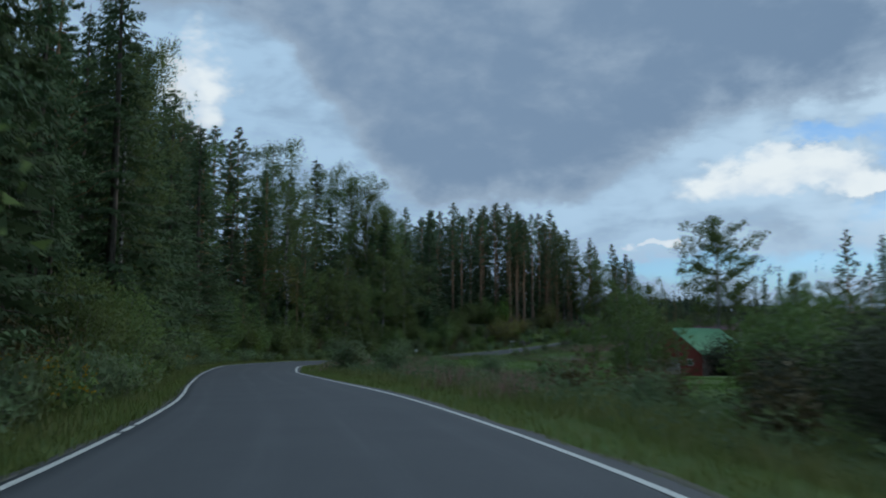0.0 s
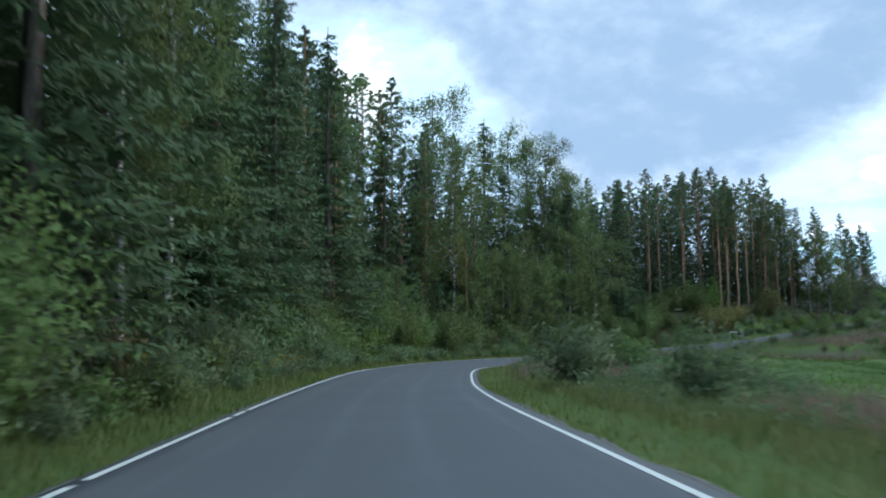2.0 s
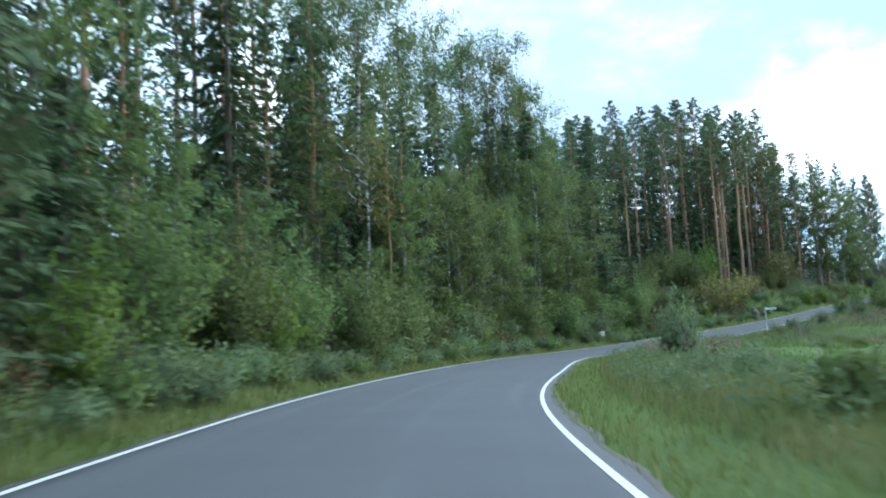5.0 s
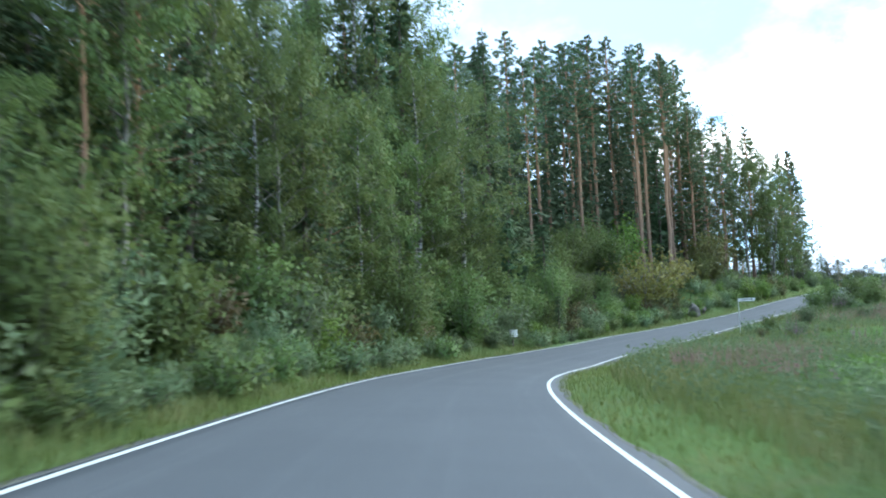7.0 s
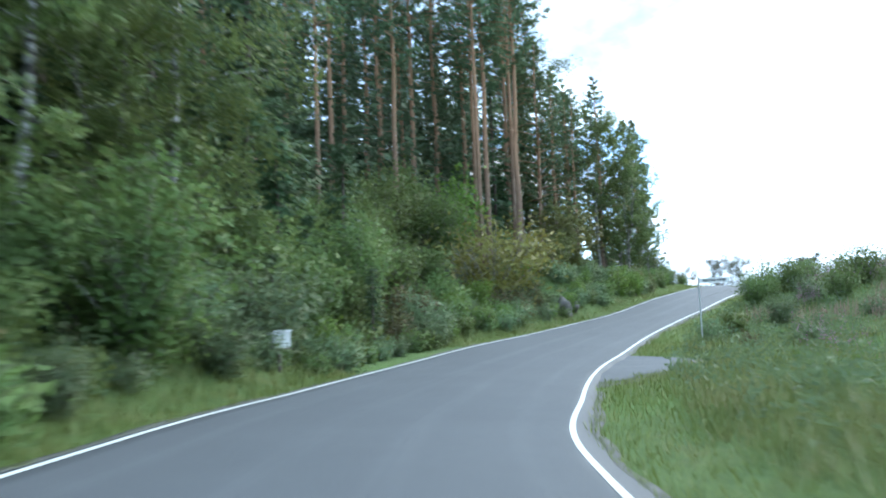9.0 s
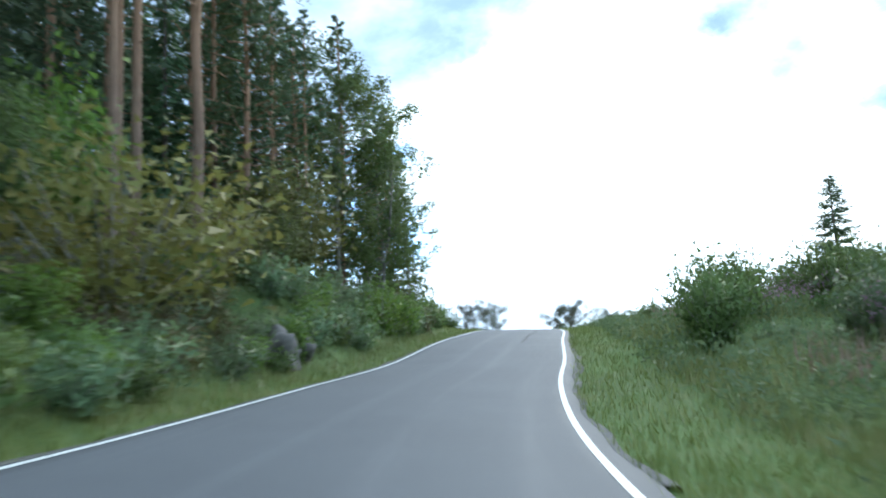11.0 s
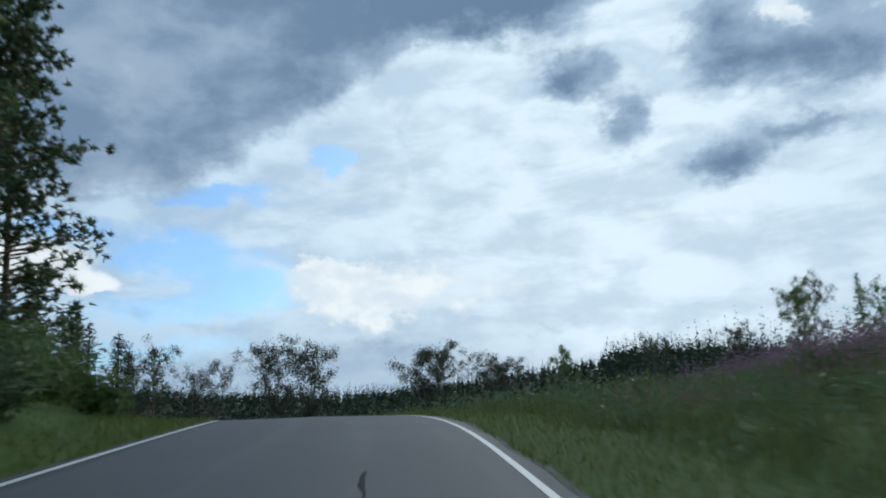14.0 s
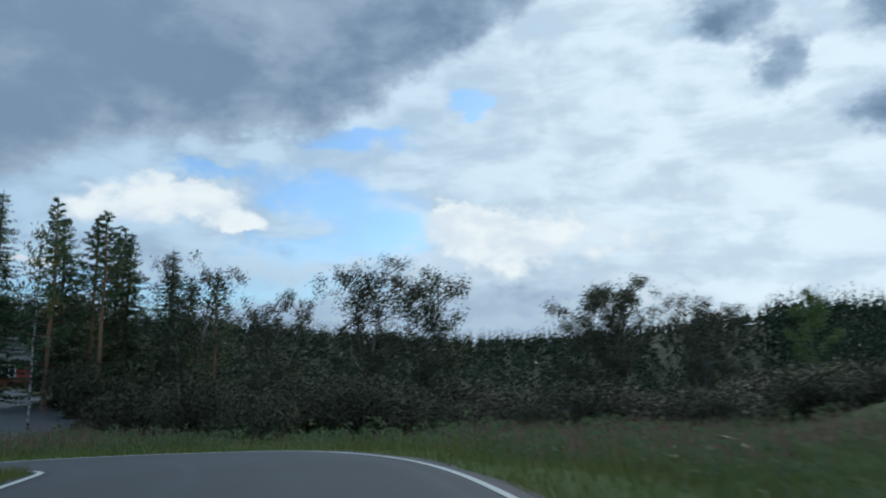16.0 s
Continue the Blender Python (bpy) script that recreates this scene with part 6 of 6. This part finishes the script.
# street sign: post, brackets and a white blade with its unread name as bars
sign = stand("street_sign", 12.3, 157.9, 0, "white street name blade on a thin galvanised post", "street sign")
part("post", rod(0, 0, -0.3, 2.62, 0.03), ZINC, sign)
part("cap", rod(0, 0, 2.62, 2.65, 0.034), ZINC, sign)
SIGN_TURN = pose(0, 0, 0, 0, 0, -38)
blade = part("blade", box(0.03, 1.13, -0.008, 0.008, 2.38, 2.58, bevel=0.003), SIGN_WHITE, sign, "white sheet metal blade")
blade.matrix_basis = SIGN_TURN
bars = bmesh.new()
for a, b in ((0.16, 0.22), (0.25, 0.31), (0.33, 0.35), (0.38, 0.44), (0.47, 0.53), (0.56, 0.62), (0.64, 0.66), (0.69, 0.75), (0.78, 0.84), (0.87, 0.93), (0.95, 1.0)):
    block(bars, a, b, -0.0125, -0.0095, 2.44, 2.53)
part("lettering", bars, INK, blade, "dark lettering bars")
for zb in (2.42, 2.54):
    part("bracket", box(-0.04, 0.07, -0.022, 0.022, zb - 0.015, zb + 0.015, bevel=0.004), ZINC, sign).matrix_basis = SIGN_TURN

# mailboxes on a wooden stand
mail = stand("mailbox", -4.8, 152.4, 30, "grey and white metal mailbox on a wooden post", "mailbox", 0.15)
part("post", box(-0.045, 0.045, -0.045, 0.045, -0.3, 0.72, bevel=0.008), DARK_WOOD, mail)
part("shelf", box(-0.30, 0.30, -0.16, 0.16, 0.72, 0.75, bevel=0.005), DARK_WOOD, mail)
mb = box(-0.02, 0.26, -0.15, 0.15, 0.75, 1.17, bevel=0.015)
body = part("body", mb, MAIL_GREY, mail, "white painted mailbox body")
lid = box(-0.04, 0.28, -0.18, 0.18, 1.17, 1.21, bevel=0.012)
part("lid", lid, WHITE_PAINT, mail, "white lid")
part("flap", box(0.26, 0.268, -0.12, 0.12, 1.02, 1.10, bevel=0.002), ZINC, mail)
part("body", box(-0.29, -0.03, -0.14, 0.14, 0.75, 1.12, bevel=0.015), ZINC, mail, "grey steel mailbox body")
part("lid", box(-0.31, -0.025, -0.17, 0.17, 1.12, 1.155, bevel=0.012), ZINC, mail)

# rock outcrop in the cutting
for x, y, r, sq, seed in ((16.4, 176.6, 0.95, 0.9, 1), (15.4, 176.3, 0.7, 0.9, 2), (17.4, 177.2, 0.6, 0.8, 3), (52.6, 196.4, 0.13, 0.8, 4), (19.0, 112.0, 0.5, 0.5, 5), (9.5, 118.5, 0.45, 0.5, 6)):
    bm = bmesh.new()
    bmesh.ops.create_icosphere(bm, subdivisions=4, radius=1.0)
    for v in bm.verts:
        q = v.co * 1.3 + Vector((seed * 7.1, 0, 0))
        f = 0.8 + 0.45 * noise.noise(q) + 0.16 * noise.noise(q * 3.1)
        v.co = Vector((v.co.x * f * r, v.co.y * f * r * 0.85, v.co.z * f * r * sq))
    me = bpy.data.meshes.new("boulder")
    bm.to_mesh(me)
    bm.free()
    me.materials.append(ROCK)
    smooth(me)
    o = new("boulder", me)
    o.matrix_basis = pose(x, y, ground_z(x, y) + 0.1 * r, 0, 0, 40 * seed)
    tagged(o, "rough grey granite boulder sunk in the ground", "rock")


def gable_house(name, x, y, turn, lx, ly, wall_h, roof_h, wall_mat, roof_mat, label, category, openings, over=0.35, board=0.0, sink=0.3, side_mat=None):
    """A house with a ridge along its x axis; openings: (side, along, low, wide, high, kind)."""
    e = stand(name, x, y, turn, label, category)
    t = 0.14
    for side in ("front", "back", "left", "right"):
        bm = bmesh.new()
        if side in ("front", "back"):
            yy = -ly / 2 if side == "front" else ly / 2
            pts = [(-lx / 2, yy, -sink), (lx / 2, yy, -sink), (lx / 2, yy, wall_h), (-lx / 2, yy, wall_h)]
            inward = Vector((0, t if side == "front" else -t, 0))
        else:
            xx = -lx / 2 if side == "left" else lx / 2
            pts = [(xx, -ly / 2, -sink), (xx, ly / 2, -sink), (xx, ly / 2, wall_h), (xx, 0, wall_h + roof_h), (xx, -ly / 2, wall_h)]
            inward = Vector((t if side == "left" else -t, 0, 0))
        outer = [bm.verts.new(p) for p in pts]
        inner = [bm.verts.new(Vector(p) + inward) for p in pts]
        bm.faces.new(outer)
        bm.faces.new(inner[::-1])
        for k in range(len(pts)):
            bm.faces.new((outer[k], outer[k - 1], inner[k - 1], inner[k]))
        bmesh.ops.recalc_face_normals(bm, faces=bm.faces)
        part("wall", bm, side_mat if side_mat and side == "front" else wall_mat, e)
    # batten strips on the boarded walls
    if board:
        bm = bmesh.new()
        for k in range(int(ly / board) + 1):
            yy = -ly / 2 + k * board
            top = wall_h + roof_h * (1 - abs(yy) / (ly / 2)) - 0.03
            for xx, sx in ((-lx / 2, -1), (lx / 2, 1)):
                block(bm, min(xx, xx + sx * 0.02), max(xx, xx + sx * 0.02), yy - 0.025, yy + 0.025, -0.1, max(top, 0.3))
        for k in range(int(lx / board) + 1):
            xx = -lx / 2 + k * board
            for yy, sy in ((-ly / 2, -1), (ly / 2, 1)):
                block(bm, xx - 0.025, xx + 0.025, min(yy, yy + sy * 0.02), max(yy, yy + sy * 0.02), -0.1, wall_h - 0.02)
        part("battens", bm, wall_mat, e)
    slope = roof_h / (ly / 2)
    for sgn in (-1, 1):
        bm = bmesh.new()
        lo_y, lo_z = sgn * (ly / 2 + over), wall_h - over * slope
        a = [(-lx / 2 - over, 0, wall_h + roof_h), (lx / 2 + over, 0, wall_h + roof_h), (lx / 2 + over, lo_y, lo_z), (-lx / 2 - over, lo_y, lo_z)]
        lowv = [bm.verts.new((p[0], p[1], p[2] + 0.02)) for p in a]
        topv = [bm.verts.new((p[0], p[1], p[2] + 0.10)) for p in a]
        bm.faces.new(lowv)
        bm.faces.new(topv[::-1])
        for k in range(4):
            bm.faces.new((lowv[k], lowv[k - 1], topv[k - 1], topv[k]))
        bmesh.ops.recalc_face_normals(bm, faces=bm.faces)
        roof = part("roof", bm, roof_mat, e)
        ribs = bmesh.new()
        n = int((lx + 2 * over) / 0.45)
        length = math.hypot(lo_y, wall_h + roof_h - lo_z)
        ang = math.atan2(lo_z - wall_h - roof_h, lo_y)
        for k in range(n + 1):
            xx = -lx / 2 - over + 0.02 + k * (lx + 2 * over - 0.04) / n
            m = Matrix.Translation((xx, lo_y / 2, (lo_z + wall_h + roof_h) / 2 + 0.105)) @ Matrix.Rotation(ang, 4, "X") @ Matrix.Diagonal((0.03, length, 0.03, 1))
            bmesh.ops.create_cube(ribs, size=1.0, matrix=m)
        part("seams", ribs, roof_mat, roof)
    for side, along, low, wide, high, kind in openings:
        if side in ("front", "back"):
            yy = -ly / 2 - 0.012 if side == "front" else ly / 2 + 0.012
            m = Matrix.Translation((along, yy, low)) @ Matrix.Rotation(0 if side == "front" else math.pi, 4, "Z")
        else:
            xx = -lx / 2 - 0.012 if side == "left" else lx / 2 + 0.012
            m = Matrix.Translation((xx, along, low)) @ Matrix.Rotation(-math.pi / 2 if side == "left" else math.pi / 2, 4, "Z")
        bm = bmesh.new()
        f = 0.09
        for q in ((-wide / 2 - f, -wide / 2, 0, high), (wide / 2, wide / 2 + f, 0, high), (-wide / 2 - f, wide / 2 + f, high, high + f), (-wide / 2 - f, wide / 2 + f, -f, 0)):
            block(bm, q[0], q[1], -0.04, 0.02, q[2], q[3])
        if kind == "window":
            block(bm, -0.03, 0.03, -0.03, 0.015, 0, high)
        w = part("door" if kind == "hatch" else kind, bm, WHITE_PAINT, e, "white " + ("barn door" if kind == "hatch" else kind) + " frame")
        w.matrix_basis = m
        part("pane" if kind == "window" else "door_leaf", box(-wide / 2, wide / 2, -0.012, 0.005, 0, high), GLASS if kind == "window" else (GREY_BOARD if kind == "hatch" else WHITE_PAINT), w)
    return e


gable_house("barn", 40.3, 137.1, 37, 12.0, 11.0, 3.6, 3.9, RED_BOARD, GREEN_TIN, "weathered red barn with a green sheet roof", "barn",
            [("left", -3.3, 1.9, 0.9, 0.8, "window"), ("left", 0.0, 0.2, 2.4, 2.6, "hatch"), ("front", 0.5, 0.4, 2.0, 2.2, "hatch")], board=0.45, side_mat=GREY_BOARD)
gable_house("house", 69.5, 300.0, 12, 13.0, 8.0, 2.7, 2.3, RED_BOARD, DARK_ROOF, "red single-storey wooden house with white window frames", "house",
            [("front", -4.0, 1.0, 1.3, 1.1, "window"), ("front", -1.2, 1.0, 1.3, 1.1, "window"), ("front", 4.3, 1.0, 1.2, 1.1, "window"), ("front", 1.8, 0.1, 1.0, 2.0, "door"), ("left", 0.0, 1.0, 1.2, 1.1, "window"), ("right", 0.0, 1.0, 1.2, 1.1, "window")], 0.5)

CRACK = float(ROAD_S[np.argmin(np.hypot(ROAD[:, 0] - 38.0, ROAD[:, 1] - 190.0))])


# tar-sealed crack along the middle of the climb
def sealed_crack(s0, s1, d, wander, seed):
    rng = np.random.default_rng(seed)
    ss = np.arange(s0, s1, 0.25)
    line = np.stack([np.interp(ss, ROAD_S, ROAD[:, k]) for k in range(5)], 1)
    sd = np.stack([np.interp(ss, ROAD_S, ROAD_SIDE[:, k]) for k in range(2)], 1)
    o = d + np.cumsum(rng.normal(0, wander, len(ss)))
    w = 0.008 + 0.030 * rng.random(len(ss)) ** 2
    return ribbon(line, sd, o - w, o + w, 0.0385, TAR, "crack_seal", 1, ss)


for s0, s1, d, wander, seed in ((CRACK - 12, CRACK + 5, 0.92, 0.024, 1), (CRACK - 8, CRACK - 3, 0.86, 0.028, 2), (CRACK - 1, CRACK + 3, 1.0, 0.03, 3)):
    tagged(new("crack_seal", sealed_crack(s0, s1, d, wander, seed)), "dark tar-sealed crack running along the asphalt", "road crack", kind="structure")

# red marker post and utility pole by the lane
pole = stand("utility_pole", 61.4, 247.6, 0, "grey wooden utility pole with a pale foot band", "utility pole")
part("shaft", rod(0, 0, -0.4, 8.2, 0.11), BARK_ALDER, pole)
part("foot_band", rod(0, 0, 0.5, 0.95, 0.116), WHITE_PAINT, pole)
mark = stand("marker_post", 58.6, 243.5, 0, "small orange marker post in the grass", "marker post")
part("post", rod(0, 0, -0.2, 0.45, 0.05), ORANGE, mark)
part("top", box(-0.12, 0.12, -0.03, 0.03, 0.45, 0.65, bevel=0.02), ORANGE, mark)
